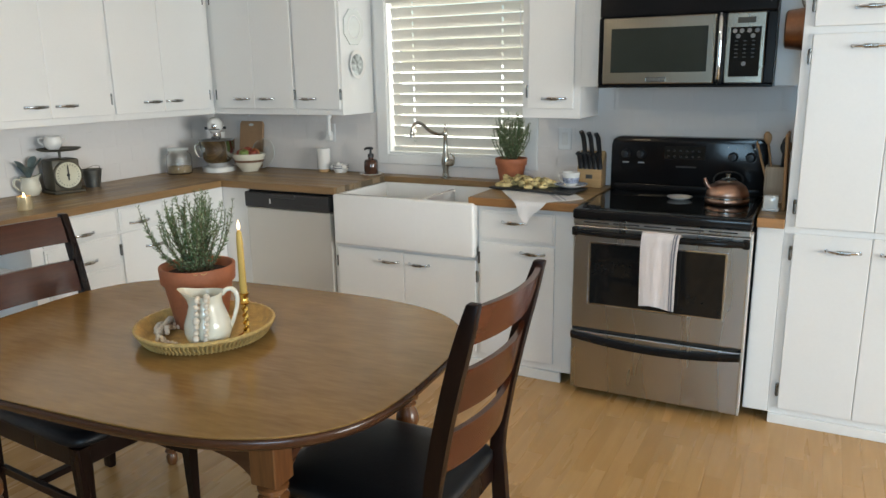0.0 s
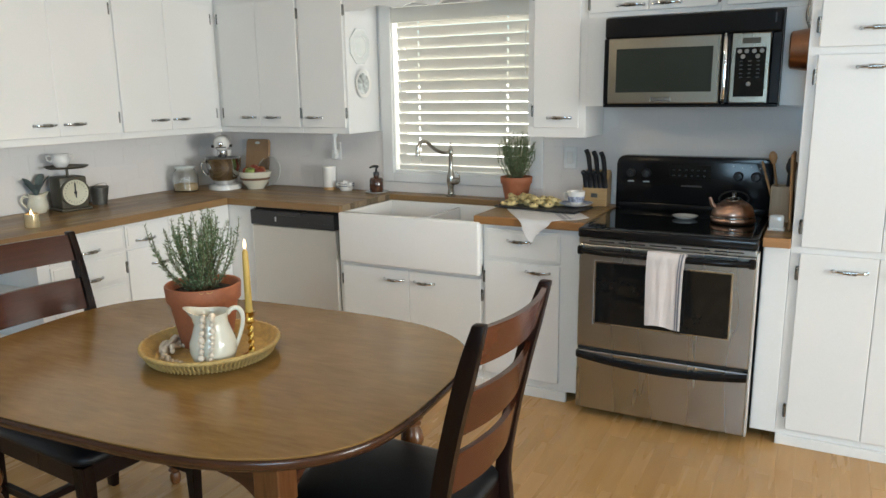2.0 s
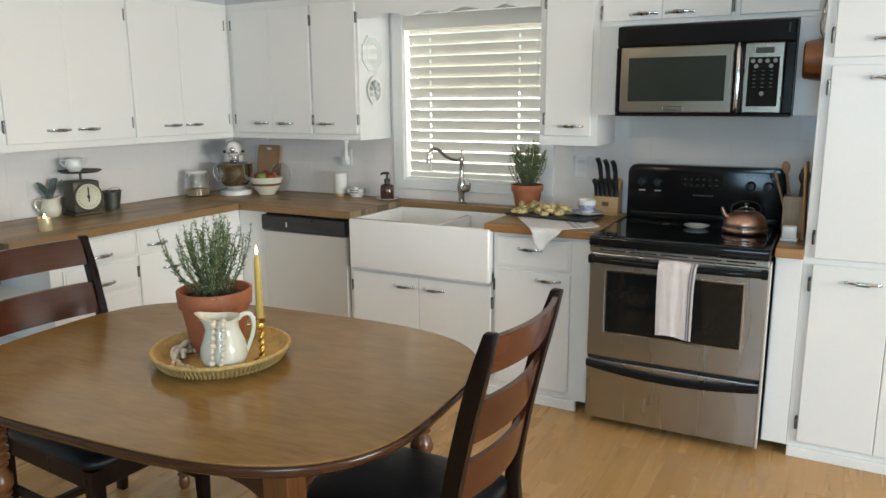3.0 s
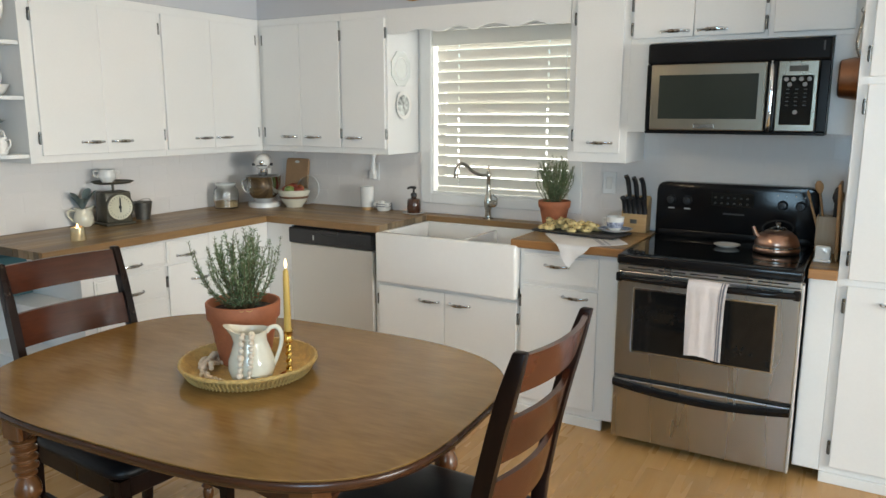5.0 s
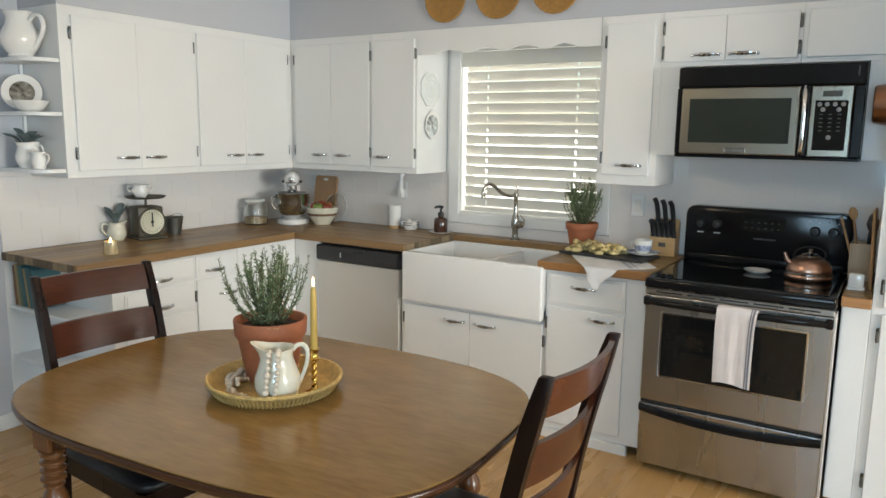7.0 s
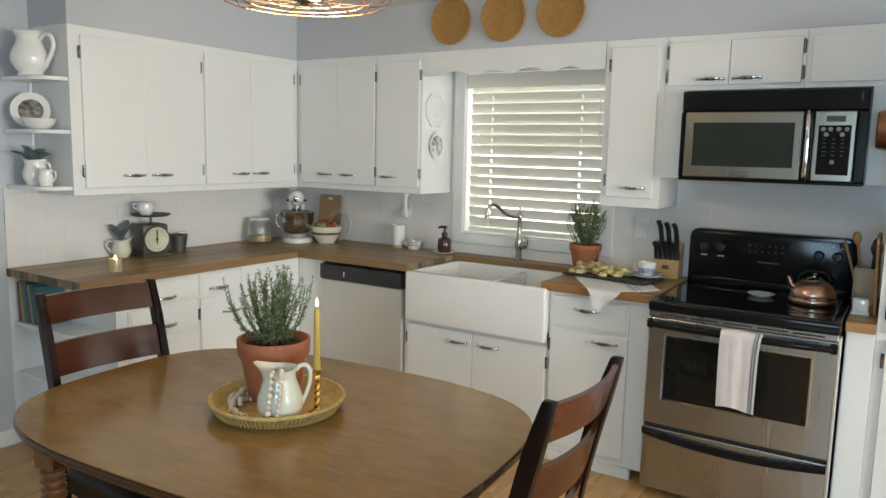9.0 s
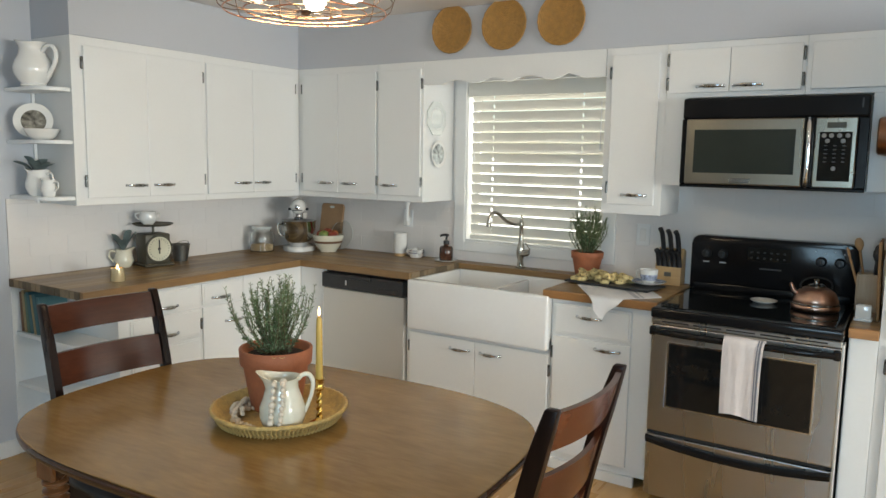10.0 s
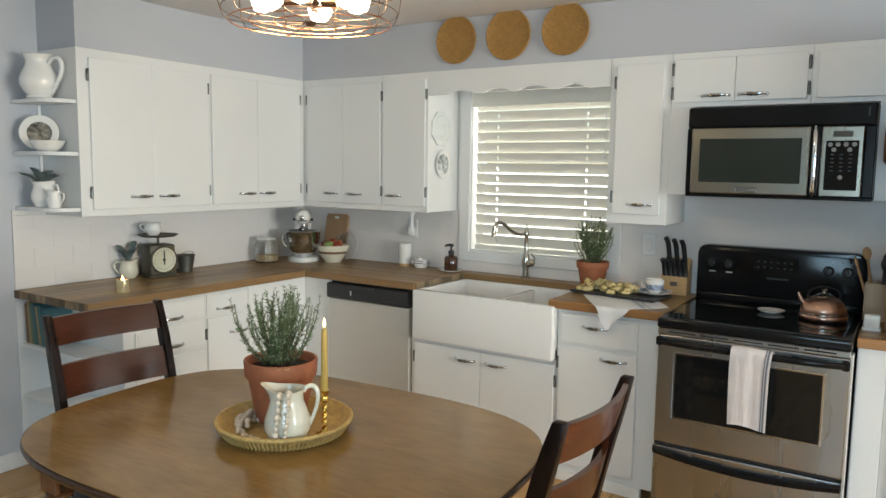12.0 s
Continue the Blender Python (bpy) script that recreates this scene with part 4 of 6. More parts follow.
# ---- chairs ----
def dining_chair(m, label):
    """A ladder-back chair that faces +x."""
    c = thing("dining_chair", m, label, "chair", "chairs round the table")
    hw = 0.212

    def back_x(z):
        return -0.205 - 0.045 * max(0, (z - 0.46) / 0.56) - 0.075 * max(0, (z - 0.46) / 0.56) ** 1.6 - 0.03 * max(0, (0.46 - z) / 0.46)

    for sy in (-1, 1):
        bm = bmesh.new()
        rings = []
        for k in range(17):
            z = 1.030 * k / 16
            x = back_x(z)
            d = 0.0220 if z < 0.95 else 0.0220 - 0.006 * (z - 0.95) / 0.08
            rings.append([bm.verts.new((x + a, sy * hw + b, z)) for a, b in ((-d, -0.0135), (d, -0.0135), (d, 0.0135), (-d, 0.0135))])
        for a, b in zip(rings, rings[1:]):
            for i in range(4):
                bm.faces.new([a[i], a[(i + 1) % 4], b[(i + 1) % 4], b[i]])
        bm.faces.new(rings[0][::-1]), bm.faces.new(rings[-1])
        bmesh.ops.bevel(bm, geom=[e for e in bm.edges if abs((e.verts[0].co - e.verts[1].co).z) > 0.01 or e.verts[0].co.z > 1.02], offset=0.005, segments=2, profile=0.5, affect="EDGES")
        part("post", bm, MAHOGZ, c, "dark stained back post", smooth=40)
    for z0, z1 in ((0.924, 1.020), (0.742, 0.856), (0.582, 0.692)):
        bm = bmesh.new()
        rings = []
        n = 16
        for k in range(n + 1):
            y = -hw + 0.012 + (2 * hw - 0.024) * k / n
            u = (y / hw)
            bow = -0.036 * (1 - u * u)
            dip = -0.003 * (1 - u * u)
            rings.append([bm.verts.new((back_x(z) + bow + t_, y, z)) for z, t_ in ((z0 + dip, -0.009), (z0 + dip, 0.009), ((z0 + z1) / 2, 0.010), (z1 + dip * 0.6, 0.008), (z1 + dip * 0.6, -0.008), ((z0 + z1) / 2, -0.010))])
        for a, b in zip(rings, rings[1:]):
            for i in range(6):
                bm.faces.new([a[i], a[(i + 1) % 6], b[(i + 1) % 6], b[i]])
        bm.faces.new(rings[0][::-1]), bm.faces.new(rings[-1])
        part("back_slat", bm, MAHOG, c, "curved glossy mahogany slat", smooth=40)
    # seat
    part("seat", cushion(0.262, 0.232, 0.418, 0.462), LEATHER, c, "black leather seat pad", smooth=60, m=T((0.055, 0, 0)))
    part("rail", B(0.270, 0.292, -0.195, 0.195, 0.345, 0.416, 0.003), MAHOGZ, c)
    part("rail", B(-0.200, -0.182, -0.195, 0.195, 0.345, 0.416, 0.003), MAHOGZ, c)
    for sy in (-1, 1):
        part("rail", B(-0.180, 0.258, sy * 0.205 - 0.011, sy * 0.205 + 0.011, 0.345, 0.416, 0.003), MAHOGZ, c)
        bm = bmesh.new()
        r_ = [[bm.verts.new((0.282 + a * d, sy * 0.200 + b * d, z)) for a, b in ((-1, -1), (1, -1), (1, 1), (-1, 1))] for d, z in ((0.014, 0), (0.022, 0.34), (0.023, 0.416))]
        for a, b in zip(r_, r_[1:]):
            for i in range(4):
                bm.faces.new([a[i], a[(i + 1) % 4], b[(i + 1) % 4], b[i]])
        bm.faces.new(r_[0][::-1]), bm.faces.new(r_[-1])
        part("leg", bm, MAHOGZ, c)
        part("stretcher", B(-0.195, 0.264, sy * 0.203 - 0.009, sy * 0.203 + 0.009, 0.19, 0.222, 0.002), MAHOGZ, c)
    part("stretcher", B(-0.015, 0.015, -0.193, 0.193, 0.195, 0.218, 0.002), MAHOGZ, c)
    return c


def cushion(a, b, z0, z1):
    bm = bmesh.new()
    n = 48
    rings = []
    for d, z in ((0.004, z0), (-0.002, z0 + 0.006), (-0.002, z0 + 0.020), (0.006, z1 - 0.012), (0.03, z1 - 0.004), (0.09, z1), (0.17, z1 + 0.002)):
        rg_ = []
        for k in range(n):
            t = 2 * math.pi * k / n
            cx, sx = math.cos(t), math.sin(t)
            rg_.append(bm.verts.new(((a - d) * math.copysign(abs(cx) ** 0.28, cx), (b - d) * math.copysign(abs(sx) ** 0.28, sx), z)))
        rings.append(rg_)
    for p, q in zip(rings, rings[1:]):
        for i in range(n):
            bm.faces.new([p[i], p[(i + 1) % n], q[(i + 1) % n], q[i]])
    bm.faces.new(rings[0][::-1]), bm.faces.new(rings[-1])
    return bm


first = dining_chair(pose(1.612, -2.398, 0, 0, 0, -4), "dark mahogany ladder-back chair with a black leather seat")
copy_thing(first, pose(2.864, -2.324, 0, 0, 0, 180))

# ---- on the table ----
tray = thing("wicker_tray", T((2.202, -2.366, TZ + 0.0005)), "round woven seagrass tray on the table", "tray")
part("base", lathe([(0, 0), (0.172, 0), (0.176, 0.004), (0.170, 0.008), (0, 0.008)], 48), WICKER, tray, smooth=40)
part("side_wall", lathe([(0.172, 0.004), (0.180, 0.010), (0.192, 0.026), (0.200, 0.040), (0.196, 0.041), (0.187, 0.027), (0.175, 0.011), (0.166, 0.0085)], 72, wob=0.002), WICKER, tray, smooth=60)
wrap = bmesh.new()
for k in range(96):
    a = 2 * math.pi * k / 96
    c_, s_ = math.cos(a), math.sin(a)
    p = [((0.184 + 0.0065 * j * 0.95) * math.cos(a + 0.02 * (j % 2)), (0.184 + 0.0065 * j * 0.95) * math.sin(a + 0.02 * (j % 2)), 0.004 + 0.0095 * j) for j in range(4)]
    tube(p, 0.0030, 5, bm=wrap)
tagged(part("weave", wrap, WICKER, tray, smooth=60), kind="stuff")
rim_ring = [((0.203 + 0.0008 * math.sin(a * 48)) * math.cos(a), (0.203 + 0.0008 * math.sin(a * 48)) * math.sin(a), 0.040 + 0.0012 * math.sin(a * 48)) for a in np.linspace(0, 2 * math.pi, 192, endpoint=False)]
part("rim", tube(rim_ring, 0.0068, 8, closed=True), WICKER, tray, "wrapped rim", smooth=60)
TR = TZ + 0.0090


def rosemary(m, label, pot_r, pot_h, height, spread, stems, seed, lean=()):
    """A clay pot with a bushy needle-leaved herb."""
    rnd = random.Random(seed)
    p = thing("potted_rosemary", m, label, "plant", "potted herbs")
    r, h = pot_r, pot_h
    part("pot", lathe([(0, 0), (r * 0.66, 0), (r * 0.68, 0.004), (r * 0.90, h * 0.74), (r * 0.86, h * 0.75), (r * 0.64, 0.012), (0, 0.012)], 40), TERRA, p, "terracotta pot", smooth=40)
    part("pot_rim", lathe([(r * 0.885, h * 0.735), (r * 0.955, h * 0.735), (r * 0.975, h * 0.75), (r, h * 0.985), (r * 0.985, h), (r * 0.93, h), (r * 0.90, h * 0.97), (r * 0.87, h * 0.76)], 40), TERRA, p, smooth=40)
    part("soil", lathe([(r * 0.875, h * 0.86), (r * 0.6, h * 0.885), (r * 0.3, h * 0.87), (0, h * 0.89)], 24, wob=0.02), SOIL, p, smooth=60)
    z0 = h * 0.86
    sv, sf, lv, lf, pv, pf = [], [], [], [], [], []

    def needle(at, d, size, V, F):
        side = d.cross(Vector((rnd.uniform(-1, 1), rnd.uniform(-1, 1), rnd.uniform(-1, 1)))).normalized() * size * 0.11
        up = d.cross(side).normalized() * size * 0.05
        i = len(V)
        V.extend([at - side * 0.5, at + side * 0.5, at + d * size * 0.5 + side + up, at + d * size, at + d * size * 0.5 - side + up])
        F.append((i, i + 1, i + 2, i + 3, i + 4))

    def sprig(base, tip, bend, n):
        mid = (base + tip) / 2 + bend
        line = spline([base, (base + mid) / 2 + bend * 0.35, mid, (mid + tip) / 2 + bend * 0.25, tip], 6)
        return line

    lines = []
    for k in range(stems):
        a = rnd.uniform(0, 2 * math.pi)
        rr = spread * math.sqrt(rnd.uniform(0.02, 1.0))
        hh = height * rnd.uniform(0.68, 1.0) * (1 - 0.22 * (rr / spread) ** 2)
        b = Vector((rnd.uniform(-1, 1) * r * 0.22, rnd.uniform(-1, 1) * r * 0.22, z0))
        t = Vector((rr * math.cos(a), rr * math.sin(a), z0 + hh))
        bend = Vector((math.cos(a), math.sin(a), -0.3)) * rnd.uniform(-0.01, 0.03)
        lines.append(sprig(b, t, bend, 6))
    for tx, ty, tz in lean:
        b = Vector((tx * 0.15, ty * 0.15, z0))
        lines.append(sprig(b, Vector((tx, ty, z0 + tz)), Vector((0.15 * tx, 0.15 * ty, -0.018)), 6))
    stem_bm = bmesh.new()
    for line in lines:
        tube(line[::3] + ([line[-1]] if (len(line) - 1) % 3 else []), (0.0020, 0.0007), 5, bm=stem_bm)
        total = len(line)
        for i in range(3, total):
            d = (line[i] - line[i - 1])
            seg = d.length
            d.normalize()
            for j in range(max(3, int(seg * 470))):
                at = line[i - 1].lerp(line[i], rnd.random())
                out = Vector((rnd.uniform(-1, 1), rnd.uniform(-1, 1), rnd.uniform(-0.4, 0.6)))
                out = (out - d * out.dot(d)).normalized()
                dirn = (out * 0.72 + d * rnd.uniform(0.35, 1.0)).normalized()
                size = rnd.uniform(0.010, 0.0175) * (height / 0.26) ** 0.3 * (0.75 if i > total - 4 else 1)
                if rnd.random() < 0.34:
                    needle(at, dirn, size, pv, pf)
                else:
                    needle(at, dirn, size, lv, lf)
    tagged(part("stem_growth", stem_bm, STEM, p), kind="stuff")
    for nm, V, F, mt in (("leaves", lv, lf, LEAF), ("pale_leaves", pv, pf, LEAFP)):
        me = bpy.data.meshes.new("mesh")
        me.from_pydata(V, [], F)
        me.materials.append(mt)
        ob = new(nm, me)
        ob.parent = p
        tagged(ob, kind="stuff")
    return p


rosemary(T((2.132, -2.312, TR)), "rosemary bush in a terracotta pot on the wicker tray", 0.116, 0.196, 0.270, 0.108, 62, 3,
         lean=((-0.130, -0.090, 0.215), (-0.118, -0.080, 0.185), (-0.105, -0.085, 0.15), (0.095, 0.08, 0.23), (0.100, 0.05, 0.19)))


tw_ = thing("twine", T((2.132, -2.312, TR)), "frayed bit of pale twine on the pot rim", "string")
for a0, a1, dip in ((-50, -44, 0.003), (-40, -31, 0.004)):
    arc = []
    for k in range(7):
        u = k / 6
        a = radians(a0 + (a1 - a0) * u)
        arc.append((0.1172 * math.cos(a), 0.1172 * math.sin(a), 0.192 - dip * math.sin(math.pi * u)))
    part("strand", tube(arc, 0.0009, 6), WICKER, tw_, smooth=60)


def jug(name, m, profile, mat, label, category, handle, lip=0.0, lip_dir=0.0, group="", wall=0.004):
    """A turned jug; lip draws the rim out into a spout; handle: points in the local x-z plane."""
    j = thing(name, m, label, category, group)
    inner = [(max(0.0, r - wall), z) for r, z in reversed(profile) if z > wall] + [(0, wall * 1.5)]
    bm = lathe(profile + inner, 36)
    top = max(z for _, z in profile)
    for v in bm.verts:
        if lip and v.co.z > top * 0.72:
            a = math.atan2(v.co.y, v.co.x)
            w = max(0.0, math.cos(a - lip_dir)) ** 2.6 * ((v.co.z - top * 0.72) / (top * 0.28)) ** 1.5
            v.co.x += lip * w * math.cos(lip_dir)
            v.co.y += lip * w * math.sin(lip_dir)
            v.co.z += lip * 0.75 * w
            w2 = max(0.0, -math.cos(a - lip_dir)) ** 3 * ((v.co.z - top * 0.72) / (top * 0.28))
            v.co.z += lip * 0.2 * w2
    part("body", bm, mat, j, smooth=60)
    if handle:
        pts_, rad = handle
        part("handle", tube(spline(pts_, 7), rad, 10, flat=1.3), mat, j, smooth=60)
    return j


# cream pitcher with beads
PM = pose(2.288, -2.440, TR, 0, 0, 37)
jug("pitcher", PM, [(0, 0), (0.050, 0), (0.053, 0.006), (0.062, 0.022), (0.068, 0.045), (0.066, 0.070), (0.056, 0.098), (0.047, 0.122), (0.046, 0.138), (0.053, 0.156)], CREAM,
    "cream ironstone pitcher draped with wooden beads", "pitcher", ([(0.046, 0, 0.150), (0.060, 0, 0.163), (0.078, 0, 0.163), (0.089, 0, 0.142), (0.086, 0, 0.108), (0.074, 0, 0.072), (0.063, 0, 0.046)], (0.0062, 0.0050)), 0.024, math.pi)

bead_me = mesh_of(lathe([(0, -0.0082), (0.0058, -0.0058), (0.0082, 0), (0.0058, 0.0058), (0, 0.0082)], 10), BEAD, 80)


def beads(pts_, label, scale=1.0):
    g = thing("bead_garland", T(pts_[0]), label, "beads")
    line = spline(pts_, 10)
    o = line[0]
    part("string", tube([p - o for p in line], 0.0012, 5), LINEN, g)
    run, last = 0.0, 0.0
    for a, b in zip(line, line[1:]):
        run += (b - a).length
        if run - last > 0.0150 * scale or last == 0:
            last = run + 1e-6
            shared("bead", bead_me, g, T(b - o) @ Matrix.Scale(scale * (1.28 if random.random() < 0.18 else 1.0), 4))
    return g


def on_pitcher(x, y, z):
    return tuple(PM @ Vector((x, y, z)))


beads([on_pitcher(-0.012, -0.036, 0.100), on_pitcher(-0.014, -0.044, 0.150), on_pitcher(-0.016, -0.064, 0.150), on_pitcher(-0.018, -0.071, 0.120), on_pitcher(-0.022, -0.078, 0.070),
       on_pitcher(-0.026, -0.076, 0.035), on_pitcher(-0.032, -0.068, 0.012), on_pitcher(-0.070, -0.034, 0.009), on_pitcher(-0.100, -0.004, 0.009), on_pitcher(-0.125, 0.015, 0.009), on_pitcher(-0.145, 0.030, 0.009)],
      "raw wooden bead garland trailing from pitcher to tray", 1.02)
beads([on_pitcher(0.010, -0.036, 0.105), on_pitcher(0.010, -0.044, 0.152), on_pitcher(0.010, -0.062, 0.152), on_pitcher(0.010, -0.070, 0.115), on_pitcher(0.006, -0.079, 0.065), on_pitcher(0.000, -0.074, 0.030), on_pitcher(-0.006, -0.069, 0.012)],
      "raw wooden bead garland hanging over the pitcher", 1.0)
beads([(2.105, -2.453, TR + 0.009), (2.080, -2.428, TR + 0.009), (2.070, -2.393, TR + 0.009), (2.085, -2.358, TR + 0.010), (2.058, -2.348, TR + 0.010), (2.048, -2.383, TR + 0.010), (2.065, -2.423, TR + 0.021), (2.090, -2.458, TR + 0.018),
       (2.125, -2.480, TR + 0.010), (2.160, -2.493, TR + 0.010)], "raw wooden bead garland coiled on the tray", 1.15)
beads([(2.150, -2.470, TR + 0.022), (2.118, -2.440, TR + 0.024), (2.100, -2.400, TR + 0.010), (2.112, -2.372, TR + 0.009), (2.090, -2.340, TR + 0.009), (2.066, -2.372, TR + 0.026), (2.084, -2.412, TR + 0.027), (2.118, -2.470, TR + 0.026), (2.140, -2.500, TR + 0.010)],
      "raw wooden bead garland coiled on the tray", 1.0)

cs = thing("candlestick", T((2.352, -2.351, TR)), "twisted polished brass candlestick", "candlestick")
part("foot", lathe([(0, 0), (0.030, 0), (0.031, 0.004), (0.024, 0.009), (0.013, 0.014), (0.009, 0.022)], 24), BRASS, cs, smooth=50)
tw = bmesh.new()
rings = []
for k in range(30):
    z = 0.020 + 0.085 * k / 29
    rings.append([tw.verts.new(((0.0075 + 0.0028 * math.cos(2 * (a - k * 0.42))) * math.cos(a), (0.0075 + 0.0028 * math.cos(2 * (a - k * 0.42))) * math.sin(a), z)) for a in np.linspace(0, 2 * math.pi, 14, endpoint=False)])
for a, b in zip(rings, rings[1:]):
    for i in range(14):
        tw.faces.new([a[i], a[(i + 1) % 14], b[(i + 1) % 14], b[i]])
part("stem", tw, BRASS, cs, smooth=60)
part("cup", lathe([(0.008, 0.103), (0.013, 0.107), (0.017, 0.112), (0.012, 0.117), (0.0135, 0.138), (0.0165, 0.141), (0.0125, 0.141), (0.0115, 0.120), (0, 0.120)], 20), BRASS, cs, smooth=50)
cd = thing("taper_candle", T((2.352, -2.351, TR + 0.1205)), "lit beeswax taper in a brass candlestick", "candle")
part("wax", lathe([(0, 0), (0.0110, 0), (0.0108, 0.04), (0.0092, 0.178), (0.0078, 0.203), (0.004, 0.208), (0, 0.206)], 16), WAX, cd, smooth=50)
part("wick", tube([(0, 0, 0.204), (0.0006, 0, 0.214)], 0.0009, 5), DARK, cd)
part("flame", lathe([(0, 0.210), (0.003, 0.213), (0.0048, 0.219), (0.0040, 0.228), (0.0018, 0.236), (0, 0.241)], 12), FLAME, cd, "small yellow flame", smooth=60)

# ---- along the west worktop ----
sc = thing("kitchen_scale", pose(0.140, -1.325, CT, 0, 0, 80), "vintage olive kitchen scale with a round cream dial", "scale")
part("case", B(-0.075, 0.075, -0.060, 0.070, 0.012, 0.185, 0.012, seg=2), OLIVE, sc, smooth=40)
part("base_plate", B(-0.085, 0.085, -0.075, 0.080, 0, 0.014, 0.004), OLIVE, sc)
dl = part("dial", lathe([(0, 0), (0.071, 0), (0.073, 0.006), (0.070, 0.011), (0.066, 0.009), (0, 0.009)], 40, T((0, -0.061, 0.100)) @ RX90), DIAL, sc, "round cream dial", smooth=40)
part("bezel", lathe([(0.069, 0.0085), (0.071, 0.015), (0.077, 0.013), (0.078, 0.0)], 40, T((0, -0.061, 0.100)) @ RX90), OLIVE, dl, smooth=50)
part("needle", B(-0.0035, 0.0035, -0.0745, -0.0725, 0.072, 0.152), BLACKM, dl)
part("hub", lathe([(0, 0), (0.009, 0), (0.007, 0.004), (0, 0.005)], 14, T((0, -0.072, 0.100)) @ RX90), BLACKM, dl)
for k in range(24):
    a = 2 * math.pi * k / 24
    part("tick", B(-0.001, 0.001, 0.052, 0.061, 0, 0.0008), BLACKM, dl, m=T((0, -0.0706, 0.100)) @ RX90 @ pose(0, 0, 0.0, 0, 0, math.degrees(a)))
part("post", lathe([(0.010, 0.184), (0.007, 0.19), (0.007, 0.225), (0.018, 0.228), (0, 0.230)], 12), OLIVE, sc)
part("pan", lathe([(0, 0.2285), (0.095, 0.2300), (0.112, 0.240), (0.110, 0.2425), (0.094, 0.2335), (0, 0.232)], 36), OLIVE, sc, "shallow weighing pan", smooth=40)
jc = thing("sugar_bowl", pose(0.135, -1.352, CT + 0.2325, 0, 0, 60) @ Matrix.Scale(0.85, 4), "white porcelain two-handled sugar bowl on the scale", "bowl")
part("body", lathe([(0, 0), (0.032, 0), (0.034, 0.008), (0.052, 0.030), (0.055, 0.055), (0.046, 0.078), (0.052, 0.090), (0.048, 0.090), (0.042, 0.078), (0.050, 0.055), (0.047, 0.032), (0, 0.010)], 32), PORC, jc, smooth=60)
for s in (-1, 1):
    part("handle", tube(spline([(s * 0.045, 0, 0.076), (s * 0.074, 0, 0.080), (s * 0.076, 0, 0.056), (s * 0.050, 0, 0.036)], 6), 0.0042, 8), PORC, jc, smooth=60)
bk = thing("tin_bucket", T((0.110, -1.118, CT)) @ Matrix.Scale(0.92, 4), "small grey zinc bucket beside the scale", "bucket")
part("body", lathe([(0, 0), (0.042, 0), (0.060, 0.105), (0.064, 0.108), (0.061, 0.111), (0.057, 0.106), (0.040, 0.004), (0, 0.004)], 26), ZINC, bk, smooth=40)
part("bail", tube(spline([(0, -0.060, 0.098), (0.026, -0.040, 0.125), (0.038, 0, 0.135), (0.026, 0.040, 0.125), (0, 0.060, 0.098)], 6), 0.0018, 6), NICKEL, bk, smooth=60)

cr = jug("creamer", pose(0.085, -1.480, CT, 0, 0, 55), [(0, 0), (0.036, 0), (0.040, 0.006), (0.050, 0.028), (0.052, 0.048), (0.044, 0.072), (0.039, 0.086), (0.044, 0.102)], CREAM,
         "small cream jug holding dusty green sprigs", "jug", ([(-0.038, 0, 0.088), (-0.066, 0, 0.092), (-0.074, 0, 0.062), (-0.050, 0, 0.028)], 0.0048), 0.020, 0.0)


def leaves(parent, base, n, size, spread, height, seed, mat=SAGE):
    rnd = random.Random(seed)
    for k in range(n):
        a = 2 * math.pi * k / n + rnd.uniform(-0.4, 0.4)
        rr = spread * rnd.uniform(0.45, 1.0)
        tip = Vector(base) + Vector((rr * math.cos(a), rr * math.sin(a), height * rnd.uniform(0.55, 1.0)))
        line = spline([base, (Vector(base) + tip) / 2 + Vector((0, 0, 0.015)), tip], 5)
        bm = bmesh.new()
        side = (tip - Vector(base)).cross(Vector((0, 0, 1))).normalized()
        rows_b = []
        for i, p in enumerate(line):
            s = i / (len(line) - 1)
            w = size * math.sin(math.pi * min(1, 0.05 + s * 0.95)) ** 0.55 * (0.30 + 0.8 * s)
            dn = Vector((0, 0, -0.25 * w))
            rows_b.append([bm.verts.new(p - side * w + dn * -1), bm.verts.new(p + dn), bm.verts.new(p + side * w + dn * -1)])
        for u, v in zip(rows_b, rows_b[1:]):
            for i in range(2):
                bm.faces.new([u[i], u[i + 1], v[i + 1], v[i]])
        bmesh.ops.solidify(bm, geom=bm.faces[:], thickness=0.0012)
        part("leaf", bm, mat, parent, smooth=50)


leaves(cr, (0, 0, 0.085), 9, 0.028, 0.085, 0.125, 5)

vt = thing("votive_candle", T((0.470, -1.772, CT)), "lit votive candle in a small gold glass", "candle")
part("cup", lathe([(0, 0), (0.034, 0), (0.036, 0.003), (0.031, 0.066), (0.029, 0.066), (0.033, 0.005), (0, 0.005)], 24), surf("gilded_glass", (0.86, 0.74, 0.48), 0.14, 0.6, 0.15, 30, 90, 0.0), vt, smooth=50)
part("wax", lathe([(0, 0.045), (0.029, 0.045), (0.0, 0.046)], 20), WAX, vt)
part("flame", lathe([(0, 0.048), (0.005, 0.053), (0.0075, 0.062), (0.004, 0.076), (0, 0.086)], 10), EMBER, vt, smooth=60)

